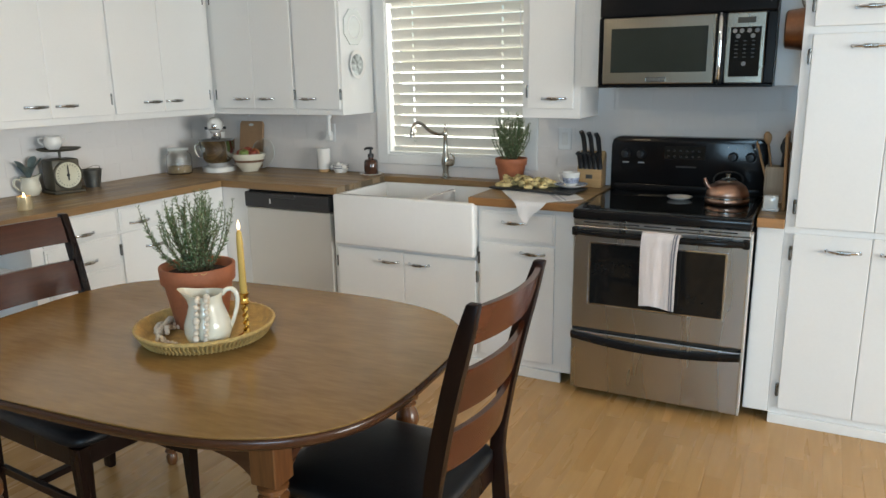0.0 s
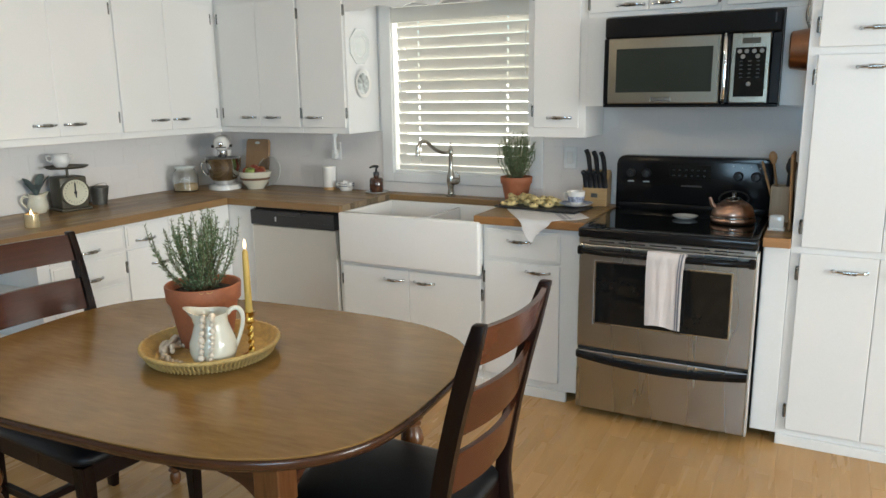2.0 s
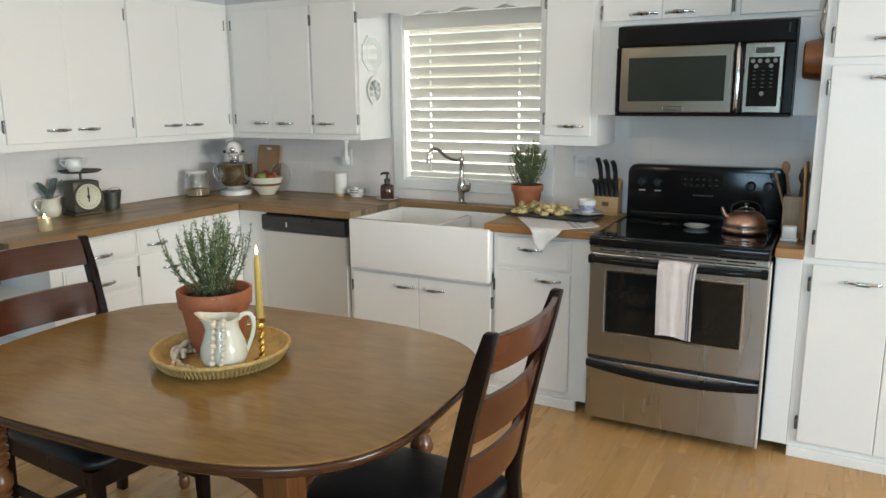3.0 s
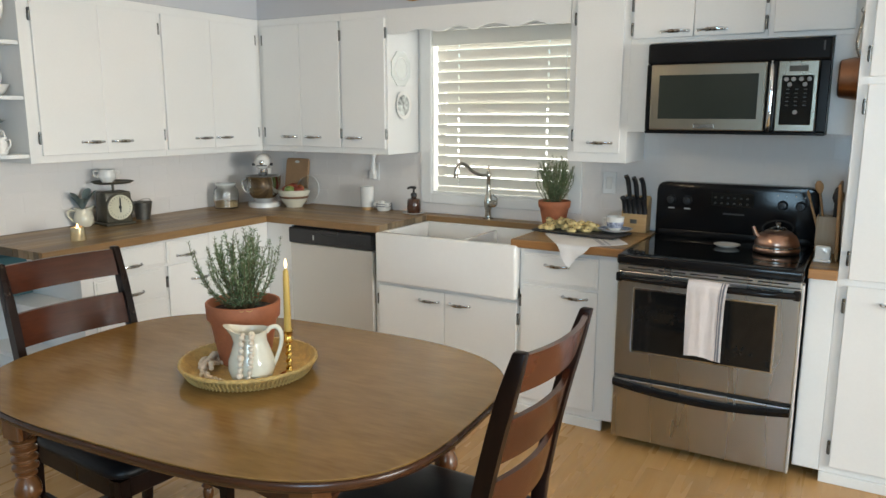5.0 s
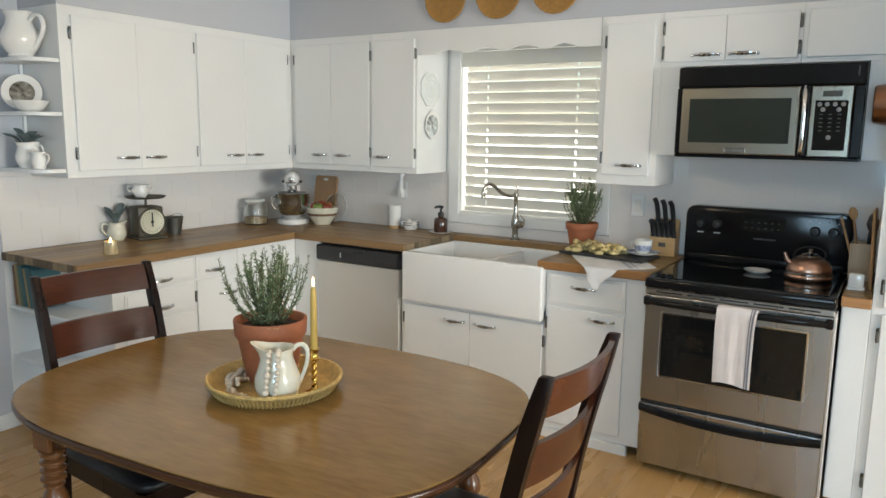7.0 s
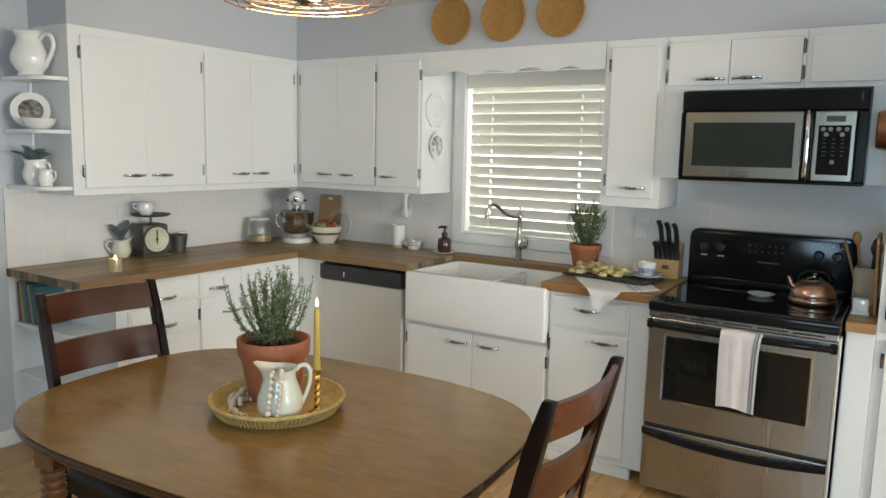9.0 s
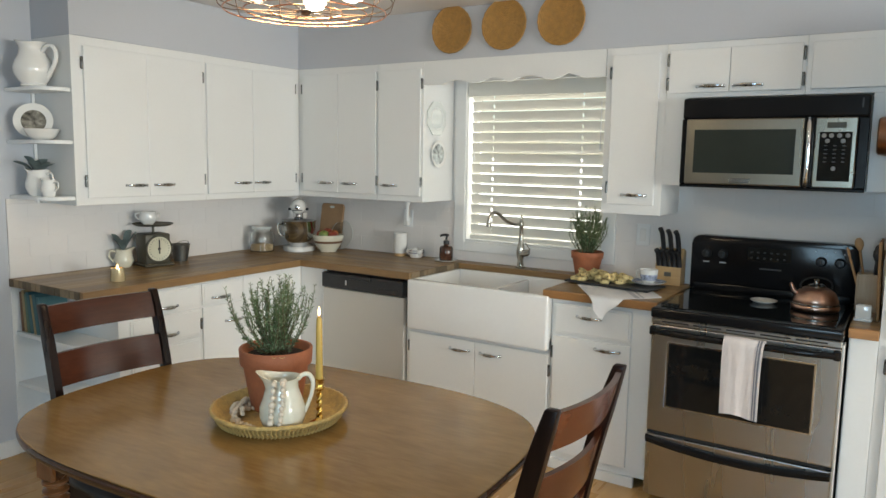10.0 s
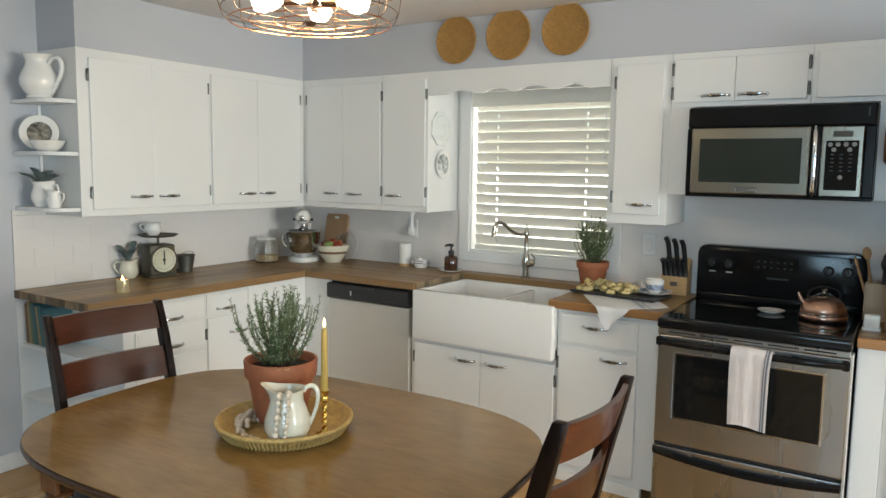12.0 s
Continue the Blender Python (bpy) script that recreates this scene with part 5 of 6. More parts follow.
jr = thing("glass_jar", T((0.140, -0.490, CT)) @ Matrix.Scale(1.13, 4), "clear glass jar of oats with a glass lid", "jar")
part("body", lathe([(0, 0), (0.066, 0), (0.070, 0.006), (0.071, 0.090), (0.066, 0.112), (0.054, 0.122), (0.054, 0.134), (0.051, 0.134), (0.051, 0.121), (0.063, 0.110), (0.068, 0.090), (0.067, 0.008), (0, 0.004)], 32), CLEAR, jr, smooth=50)
part("oats", lathe([(0, 0.0045), (0.0655, 0.008), (0.0665, 0.045), (0.04, 0.050), (0, 0.048)], 28), OATS, jr, smooth=50)
part("lid", lathe([(0, 0.1345), (0.058, 0.1345), (0.059, 0.142), (0.052, 0.147), (0, 0.148)], 28), PALEGL, jr, smooth=40)

# ---- stand mixer, facing the room ----
mx = thing("stand_mixer", pose(0.275, -0.275, CT, 0, 0, 40) @ Matrix.Scale(1.06, 4), "white stand mixer with a polished steel bowl", "mixer")
foot = prism([(0.105 * math.cos(a) * (1 if math.sin(a) < 0 else 0.8), 0.02 + 0.15 * math.sin(a)) for a in np.linspace(0, 2 * math.pi, 36, endpoint=False)], 0, 0.028, 0.010)
part("foot", foot, PORC, mx, smooth=40)
part("column", lathe([(0, 0.024), (0.052, 0.024), (0.044, 0.06), (0.038, 0.13), (0.042, 0.20), (0.046, 0.235), (0, 0.24)], 24, T((0, 0.105, 0))), PORC, mx, smooth=60)
hd = lathe([(0, -0.165), (0.022, -0.160), (0.036, -0.145), (0.043, -0.11), (0.047, -0.03), (0.050, 0.06), (0.046, 0.13), (0.032, 0.16), (0, 0.168)], 28, T((0, 0.02, 0.285)) @ RX90)
part("head", hd, PORC, mx, smooth=60)
part("head_band", lathe([(0.0440, -0.006), (0.0485, -0.005), (0.0485, 0.005), (0.0450, 0.006)], 28, T((0, -0.062, 0.282)) @ RX90), CHROME, mx, smooth=40)
part("hub_cap", lathe([(0, 0), (0.015, 0), (0.015, 0.010), (0.010, 0.014), (0, 0.015)], 18, T((0, -0.146, 0.285)) @ RX90), CHROME, mx, smooth=40)
part("badge", B(-0.030, 0.030, -0.146, -0.120, 0.262, 0.268, 0.002), BLACKM, mx)
for s in (-1, 1):
    part("knob", lathe([(0, 0), (0.008, 0), (0.009, 0.016), (0, 0.019)], 12, T((s * 0.046, -0.060, 0.268)) @ pose(0, 0, 0, 0, s * 90)), BLACKM, mx, smooth=40)
part("planetary", lathe([(0, 0.198), (0.026, 0.198), (0.030, 0.212), (0.030, 0.238), (0, 0.246)], 22, T((0, -0.055, 0))), CHROME, mx, smooth=40)
bw = part("mixing_bowl", lathe([(0, 0.030), (0.052, 0.030), (0.054, 0.042), (0.060, 0.048), (0.090, 0.085), (0.106, 0.140), (0.109, 0.192), (0.113, 0.195), (0.111, 0.198), (0.106, 0.194), (0.103, 0.140), (0.086, 0.088), (0.05, 0.05), (0, 0.048)], 40, T((0, -0.055, 0))), CHROME, mx, "polished steel bowl", smooth=50)

part("bowl_handle", tube(spline([(-0.104, -0.065, 0.170), (-0.124, -0.070, 0.168), (-0.126, -0.070, 0.130), (-0.110, -0.066, 0.100), (-0.090, -0.062, 0.098)], 5), 0.0035, 8, flat=1.6), NICKEL, mx, smooth=60)

# cutting board, lid and fruit bowl in the corner
cb = thing("cutting_board", pose(0.372, -0.016, CT, -9, 0, 0), "paddle-shaped wooden cutting board leaning on the tiles", "cutting board")
part("board", prism([(-0.095, 0.0), (0.095, 0.0), (0.100, 0.02), (0.100, 0.285), (0.088, 0.305), (-0.088, 0.305), (-0.100, 0.285), (-0.100, 0.02)], 0, 0.016, 0.004), BOARDW, cb, m=T((0, -0.056, 0.0)) @ RX90)
part("hand_slot", prism([(0.022 * math.cos(a), 0.280 + 0.009 * math.sin(a)) for a in np.linspace(0, 2 * math.pi, 16, endpoint=False)], 0.0145, 0.0170), PALEGL, cb, m=T((0, -0.056, 0.0)) @ RX90)
# a domed glass lid standing on its edge
gp = thing("glass_platter", pose(0.485, -0.075, CT, -12, 0, 0), "clear domed glass lid propped against the cutting board", "platter")
part("dome", lathe([(0.0, 0.026), (0.04, 0.022), (0.075, 0.012), (0.094, 0.003), (0.098, 0.0), (0.094, 0.0), (0.075, 0.008), (0.04, 0.018), (0, 0.022)], 36, T((0, -0.02, 0.100)) @ RX90), CLEAR, gp, smooth=60)
part("rim", tube([(0.097 * math.cos(a), -0.021, 0.100 + 0.097 * math.sin(a)) for a in np.linspace(0, 2 * math.pi, 40, endpoint=False)], 0.0028, 6, closed=True), PALEGL, gp, smooth=60)
fb = thing("fruit_bowl", T((0.485, -0.215, CT)), "banded cream mixing bowl heaped with fruit", "bowl")
part("body", lathe([(0, 0), (0.055, 0), (0.058, 0.008), (0.085, 0.045), (0.099, 0.080), (0.102, 0.096), (0.107, 0.097), (0.107, 0.113), (0.102, 0.115), (0.097, 0.110), (0.094, 0.080), (0.078, 0.045), (0.05, 0.014), (0, 0.012)], 40), CREAM, fb, smooth=50)
part("band", lathe([(0.0925, 0.060), (0.0955, 0.064), (0.0985, 0.074), (0.0975, 0.076)], 40), BROWNB, fb, smooth=50)
apple = [(0, 0.008), (0.012, 0.0), (0.028, 0.012), (0.035, 0.034), (0.030, 0.055), (0.014, 0.064), (0.004, 0.058), (0, 0.056)]
for mt, ax, ay, az in ((RED, -0.045, -0.015, 0.082), (GREEN, 0.005, -0.045, 0.085), (RED, 0.052, -0.010, 0.082), (ORANGE, 0.020, 0.035, 0.085), (GREEN, -0.03, 0.045, 0.082), (RED, -0.005, 0.0, 0.098)):
    ap = thing("apple", T((0.485 + ax, -0.215 + ay, CT + az - 0.004)) @ pose(0, 0, 0, 15, 10, 0), "ripe apple heaped in the bowl", "fruit", "apples in the bowl")
    part("flesh", lathe(apple, 18), mt, ap, smooth=70)
    part("stalk", tube([(0, 0, 0.056), (0.002, 0, 0.070)], 0.0012, 5), STEM, ap)

# white canister, striped bowl, soap
cn = thing("canister", T((0.985, -0.070, CT)), "white ceramic canister on a pale wooden foot", "canister")
part("foot", lathe([(0, 0), (0.040, 0), (0.040, 0.018), (0, 0.018)], 28), BIRCH, cn, smooth=40)
part("body", lathe([(0, 0.018), (0.043, 0.018), (0.044, 0.022), (0.044, 0.148), (0.040, 0.151), (0.036, 0.148), (0, 0.146)], 28), PORC, cn, smooth=40)
eb = thing("egg_bowl", T((1.115, -0.072, CT)), "small grey-striped bowl holding white eggs", "bowl")
part("body", lathe([(0, 0), (0.038, 0), (0.050, 0.020), (0.052, 0.052), (0.049, 0.054), (0.046, 0.022), (0, 0.008)], 28), PORC, eb, smooth=50)
for z in (0.014, 0.028, 0.042):
    part("stripe", lathe([(0.0462 if z < 0.02 else 0.0506, z), (0.0476 if z < 0.02 else 0.0520, z + 0.002), (0.0488 if z < 0.02 else 0.0525, z + 0.006), (0.0485 if z < 0.02 else 0.0515, z + 0.007)], 28), STRIPE, eb, smooth=50)
egg = mesh_of(lathe([(0, 0), (0.012, 0.003), (0.019, 0.016), (0.016, 0.034), (0.008, 0.043), (0, 0.045)], 14), PORC, 80)
for ex, ey, ez in ((-0.020, -0.012, 0.040), (0.020, -0.014, 0.040), (0.0, 0.020, 0.042), (0.002, -0.004, 0.052)):
    e_ = new("egg", egg)
    e_.matrix_world = T((1.115 + ex, -0.072 + ey, CT + ez - 0.010)) @ pose(0, 0, 0, 70, 20, 30 * ex * 100)
    tagged(e_, "smooth white egg lying in a striped bowl", "egg", "eggs in the bowl")
ds = thing("soap_dish", T((1.367, -0.105, CT)), "round white saucer under the soap bottle", "dish")
part("plate", lathe([(0, 0), (0.045, 0), (0.072, 0.008), (0.075, 0.012), (0.070, 0.012), (0.044, 0.005), (0, 0.005)], 32), PORC, ds, smooth=50)
sb_ = thing("soap_dispenser", T((1.367, -0.105, CT + 0.005)), "brown amber glass soap bottle with a black pump", "dispenser")
part("bottle", lathe([(0, 0), (0.040, 0), (0.043, 0.005), (0.043, 0.078), (0.036, 0.090), (0.017, 0.096), (0.017, 0.104), (0, 0.104)], 28), AMBER, sb_, smooth=40)
part("collar", lathe([(0, 0.104), (0.019, 0.104), (0.019, 0.124), (0.008, 0.128), (0.006, 0.150), (0, 0.150)], 18), BLACKM, sb_, smooth=40)
part("pump", tube(spline([(0.010, 0.0, 0.156), (0, 0, 0.160), (-0.02, -0.012, 0.160), (-0.034, -0.020, 0.152)], 4), (0.011, 0.006), 10), BLACKM, sb_, smooth=60)
part("label", B(-0.022, 0.022, -0.0445, -0.0425, 0.022, 0.056), AMBER, sb_)

pk = thing("cup_hook", T((0.470, -0.170, CB)), "small white hook screwed under the wall cabinet", "hook")
part("base", lathe([(0, -0.010), (0.016, -0.010), (0.018, -0.004), (0.016, -0.0005), (0, -0.0005)], 16), TRIM, pk, smooth=40)
part("hook_arm", tube(spline([(0, 0, -0.009), (0.008, 0, -0.016), (0.004, 0, -0.024), (-0.006, 0, -0.022)], 4), 0.003, 8), TRIM, pk, smooth=60)

# bracket under the wall cabinet
br = thing("towel_holder", T((1.055, -0.13, CB)), "white under-cabinet bracket with a short hanging cord box", "bracket")
part("arm", B(0.020, 0.034, -0.012, 0.012, -0.140, -0.0005, 0.004), TRIM, br)
part("cap", lathe([(0, -0.036), (0.016, -0.034), (0.020, -0.020), (0.016, -0.0005), (0, -0.0005)], 14, T((0.027, 0, 0))), TRIM, br, smooth=40)
ol = thing("outlet", T((1.010, -0.0115, 1.165)), "white electrical outlet with a plug in the tiles", "outlet")
part("plate", B(-0.036, 0.036, -0.006, 0, -0.058, 0.058, 0.003), TRIM, ol)
part("plug", B(-0.020, 0.020, -0.040, -0.006, -0.050, 0.010, 0.006), PORC, ol)
sw = thing("switch_plate", T((2.582, -0.0115, 1.166)), "white light switch plate in the tiles", "switch")
part("plate", B(-0.037, 0.037, -0.007, 0, -0.060, 0.060, 0.003), TRIM, sw)
part("rocker", B(-0.016, 0.016, -0.011, -0.007, -0.033, 0.033, 0.002), PORC, sw)

# ---- worktop between sink and range ----
rosemary(T((2.305, -0.118, CT)), "rosemary in a small terracotta pot by the window", 0.090, 0.142, 0.285, 0.108, 70, 11, lean=((0.10, 0.0, 0.20), (-0.10, -0.02, 0.19), (-0.105, -0.03, 0.15), (0.04, -0.08, 0.2)))

lc = thing("linen_cloth", T((2.545, -0.30, CT)), "white linen cloth draped over the worktop edge", "cloth")
cl = bmesh.new()
nu, nv = 28, 28
G = []
tip, ra, la = Vector((0.055, -0.473, 0)), Vector((0.295, -0.205, 0)), Vector((-0.185, -0.085, 0))
edge_y = -0.3555
for j in range(nv + 1):
    row = []
    for i in range(nu + 1):
        p = tip + (ra - tip) * (i / nu) + (la - tip) * (j / nv)
        z = 0.0025 + 0.0012 * math.sin(i * 0.5 + j * 0.2)
        if p.y < edge_y:
            over = edge_y - p.y
            row.append(cl.verts.new((p.x + 0.006 * math.sin(over * 60), edge_y - min(over, 0.010) - 0.0045 * (1 + math.sin(p.x * 60)) * min(1, over * 14), z - max(0.0, over - 0.005))))
        else:
            row.append(cl.verts.new((p.x, p.y, z)))
    G.append(row)
for a, b in zip(G, G[1:]):
    for i in range(nu):
        cl.faces.new([a[i], a[i + 1], b[i + 1], b[i]])
cells = [[tuple(v.co) for v in row] for row in G]
bmesh.ops.recalc_face_normals(cl, faces=cl.faces)
bmesh.ops.solidify(cl, geom=cl.faces[:], thickness=0.0018)
part("fabric", cl, LINEN, lc, smooth=60)
for i0, i1 in ((17, 19), (20, 21)):
    sb = bmesh.new()
    for a, b in zip(cells, cells[1:]):
        for i in range(i0, i1):
            sb.faces.new([sb.verts.new(Vector(c) + Vector((0, -0.0016, 0.0014))) for c in (a[i], a[i + 1], b[i + 1], b[i])])
    bmesh.ops.remove_doubles(sb, verts=sb.verts, dist=0.0002)
    part("stripe", sb, LINEN_GREY, lc, "pale grey woven stripe", smooth=60)

tr2 = thing("slate_tray", pose(2.500, -0.300, CT + 0.007, 0, 0, -8), "dark slate serving board with cookies on a cloth", "tray")
part("board", B(-0.200, 0.270, -0.115, 0.100, 0, 0.010, 0.003), SLATE, tr2)
rnd = random.Random(4)
for k in range(60):
    cx, cy = -0.190 + 0.31 * rnd.random() + 0.0, -0.085 + 0.165 * rnd.random()
    layer = 0 if k < 28 else 1 if k < 48 else 2
    ck_ = thing("cookie", tr2.matrix_world @ T((cx * (0.85 if layer else 1), cy * (0.6 if layer else 1), 0.0102 + layer * 0.015)) @ pose(0, 0, 0, rnd.uniform(-14, 14) * layer, rnd.uniform(-14, 14) * layer, rnd.uniform(0, 360)),
                "small golden chocolate-chip cookie heaped on slate", "cookie", "cookies on the slate board")
    part("dough", lathe([(0, 0), (0.020, 0), (0.023, 0.006), (0.021, 0.014), (0.012, 0.020), (0, 0.022)], 12, wob=0.14), COOKIE, ck_, smooth=70)
    for q in range(4):
        a = q * 1.6 + rnd.random()
        rr = rnd.uniform(0.006, 0.020)
        part("chip", lathe([(0, -0.002), (0.0042, 0), (0.0028, 0.0035), (0, 0.0045)], 6, T((rr * math.cos(a), rr * math.sin(a), 0.0205 - rr * 0.32))), CHIP, ck_)

sa = thing("saucer", T((2.700, -0.270, CT + 0.0175)) @ Matrix.Scale(1.04, 4), "blue-and-white saucer under the teacup", "saucer")
part("plate", lathe([(0, 0), (0.035, 0), (0.080, 0.014), (0.086, 0.020), (0.080, 0.0195), (0.034, 0.005), (0, 0.005)], 36), PORC, sa, smooth=50)
part("printed_rim", lathe([(0.050, 0.0092), (0.051, 0.0104), (0.079, 0.0196), (0.080, 0.0188)], 36), BLUE, sa, "blue printed rim", smooth=50)
tc_ = thing("teacup", T((2.700, -0.270, CT + 0.0229)) @ Matrix.Scale(1.04, 4), "white teacup with a blue printed band", "cup")
part("body", lathe([(0, 0), (0.024, 0), (0.026, 0.008), (0.036, 0.020), (0.042, 0.045), (0.045, 0.072), (0.042, 0.072), (0.038, 0.045), (0.030, 0.018), (0, 0.012)], 30), PORC, tc_, smooth=60)
part("printed_band", lathe([(0.0366, 0.020), (0.0378, 0.021), (0.0434, 0.046), (0.0424, 0.048)], 30), BLUE, tc_, "blue printed scene", smooth=60)
part("handle", tube(spline([(-0.040, 0, 0.060), (-0.062, 0, 0.058), (-0.060, 0, 0.032), (-0.038, 0, 0.022)], 6), 0.0034, 8), PORC, tc_, smooth=60)

kb = thing("knife_block", pose(2.751, -0.066, CT, 0, 0, -2), "pale wooden knife block with black-handled knives", "knife block")
pr = [(-0.042, 0.0), (0.044, 0.0), (0.046, 0.175), (0.022, 0.190), (-0.040, 0.102)]
part("block", prism(pr, -0.067, 0.067, 0.004), BIRCH, kb, m=pose(0, 0, 0, 0, 0, 90) @ RX90)
part("plaque", B(-0.018, 0.018, -0.0445, -0.0420, 0.046, 0.068), ZINC, kb, "small dark plaque")
for i in range(8):
    if i < 3:
        p0, ln = Vector((-0.040 + i * 0.040, 0.006, 0.160)), (0.140, 0.132, 0.128)[i]
    else:
        p0, ln = Vector((-0.050 + (i - 3) * 0.026, -0.030, 0.098)), 0.088
    d_ = Vector((-0.06, -0.22, 0.965))
    part("knife", tube(spline([p0, p0 + d_ * ln * 0.4 + Vector((0, 0.004, 0)), p0 + d_ * ln * 0.8, p0 + d_ * ln + Vector((-0.006, -0.007, 0))], 4), (0.0115, 0.0130) if i < 3 else (0.0150, 0.0140), 8, flat=1.2), BLACKM, kb, "black riveted knife handle", smooth=60)

# ---- on the range and beside it ----
CK = 0.9214
sr = thing("spoon_rest", T((3.258, -0.330, CK)) @ Matrix.Scale(0.88, 4), "white scalloped spoon rest on the cooktop", "spoon rest")
part("dish", lathe([(0, 0), (0.045, 0), (0.062, 0.010), (0.068, 0.016), (0.064, 0.017), (0.044, 0.006), (0, 0.005)], 32, wob=0.03), PORC, sr, smooth=50)
kt = thing("tea_kettle", pose(3.475, -0.360, CK, 0, 0, 20) @ Matrix.Scale(0.92, 4), "dented copper tea kettle with a dark arched handle", "kettle")
part("body", lathe([(0, 0), (0.098, 0), (0.104, 0.004), (0.108, 0.020), (0.104, 0.030), (0.098, 0.034), (0.102, 0.040), (0.100, 0.058), (0.086, 0.086), (0.060, 0.106), (0.040, 0.114), (0, 0.116)], 40), COPPER, kt, smooth=50)
part("belt", lathe([(0.099, 0.030), (0.107, 0.031), (0.107, 0.037), (0.099, 0.038)], 40), NICKEL, kt, smooth=40)
part("lid", lathe([(0.040, 0.113), (0.041, 0.119), (0.030, 0.126), (0.012, 0.130), (0.010, 0.138), (0.015, 0.146), (0.010, 0.153), (0, 0.154)], 24), NICKEL, kt, "bright steel lid", smooth=50)
part("spout", tube(spline([(-0.078, 0, 0.074), (-0.098, 0, 0.088), (-0.107, 0, 0.108), (-0.115, 0, 0.126)], 5), (0.014, 0.0075), 12), COPPER, kt, smooth=60)
part("handle", tube(spline([(-0.066, 0, 0.098), (-0.070, 0, 0.124), (-0.048, 0, 0.148), (0, 0, 0.158), (0.048, 0, 0.148), (0.070, 0, 0.124), (0.066, 0, 0.098)], 6), 0.0045, 10), DARK, kt, "dark arched handle", smooth=60)

uc = thing("utensil_crock", T((3.667, -0.215, CT)), "pale square wooden crock holding cooking utensils", "crock")
ub = bmesh.new()
for a in ((-0.046, -0.038, -0.046, 0.046), (0.038, 0.046, -0.046, 0.046), (-0.038, 0.038, -0.046, -0.038), (-0.038, 0.038, 0.038, 0.046)):
    box(ub, a[0], a[1], a[2], a[3], 0, 0.165, 0.002)
box(ub, -0.038, 0.038, -0.038, 0.038, 0, 0.008)
part("box", ub, CROCK, uc)
for i, (a, b, ln, hd_) in enumerate(((-0.012, -0.01, 0.28, 3), (0.002, 0.012, 0.33, 2), (0.012, -0.02, 0.27, 0), (0.020, 0.014, 0.29, 0), (0.028, -0.015, 0.27, 3))):
    sp = thing("wooden_spoon" if hd_ else "spatula", T((3.667 + a, -0.215 + b, CT + 0.009)) @ pose(0, 0, 0, 5 * math.sin(i * 2.0), (-17, -10, 3, 2, 5)[i], 0), "worn brown wooden spoon standing in a crock" if hd_ else "dark spatula standing in a crock", "utensil")
    part("shaft", tube([(0, 0, 0), (0, 0, ln * 0.8)], 0.0055, 8), SPOONW if hd_ else BLACKM, sp, smooth=60)
    part("head", lathe([(0, 0), (0.009, 0.006), (0.018, 0.028), (0.017, 0.046), (0.008, 0.060), (0, 0.062)], 14, T((0, 0, ln * 0.78)) @ Matrix.Diagonal((0.35 if hd_ == 3 else 1, 0.4, 1, 1))), SPOONW if hd_ else BLACKM, sp, smooth=70)
rb = thing("cutting_board", pose(3.727, -0.36, CT, 0, -2.0, 0), "narrow reddish wooden board leaning on the pantry", "cutting board")
part("board", B(-0.014, -0.002, -0.11, 0.11, 0.001, 0.33, 0.004), SPOONW, rb)
tm = thing("kitchen_timer", T((3.668, -0.475, CT)), "small white box-shaped kitchen timer", "timer")
part("case", B(-0.030, 0.030, -0.028, 0.028, 0.010, 0.068, 0.008, seg=2), PORC, tm, smooth=40)
part("foot", B(-0.034, 0.034, -0.032, 0.032, 0, 0.012, 0.004), TRIM, tm)

pnm = thing("copper_pan", pose(3.7370, -0.470, 1.680), "hanging copper saucepan with a long thin handle", "pan")
part("bowl", lathe([(0, 0.074), (0.068, 0.074), (0.076, 0.068), (0.086, 0.004), (0.084, 0.002), (0.073, 0.066), (0, 0.070)], 32, pose(0, 0, 0, 0, -90)), COPPER_OLD, pnm, smooth=40)
part("handle", tube(spline([(-0.006, 0, 0.086), (-0.020, 0, 0.14), (-0.006, 0, 0.24), (-0.004, 0, 0.262)], 6), 0.0042, 8, flat=2.0), NICKEL, pnm, smooth=60)
part("hook", tube(spline([(0.0, 0, 0.265), (-0.012, 0, 0.258), (-0.016, 0, 0.268), (-0.010, 0, 0.276)], 4), 0.0022, 6), NICKEL, pnm, smooth=60)

# ---- plates on the cabinet side ----
pl = thing("glass_plate", T((1.3415, -0.207, 1.798)) @ pose(0, 0, 0, 0, 90, 0), "pale octagonal glass plate hung on the cabinet side", "plate", "hung plates")
octo = [(0.108 * math.cos(math.pi / 8 + k * math.pi / 4), 0.108 * math.sin(math.pi / 8 + k * math.pi / 4)) for k in range(8)]
part("plate", prism(octo, 0.001, 0.009, 0.004), PALEGL, pl)
part("well", lathe([(0.066, 0.0092), (0.062, 0.0108), (0.058, 0.0092)], 32), WHITE, pl)
pl2 = thing("china_plate", T((1.3415, -0.188, 1.586)) @ pose(0, 0, 0, 0, 90, 0) @ Matrix.Scale(1.14, 4), "small white china plate with a grey printed scene", "plate", "hung plates")
part("plate", lathe([(0, 0.001), (0.045, 0.001), (0.070, 0.010), (0.073, 0.013), (0.068, 0.013), (0.044, 0.005), (0, 0.005)], 32), PORC, pl2, smooth=50)
part("print", lathe([(0, 0.0062), (0.045, 0.0062), (0.060, 0.0098), (0.060, 0.0090)], 28), GREYBLUE, pl2)

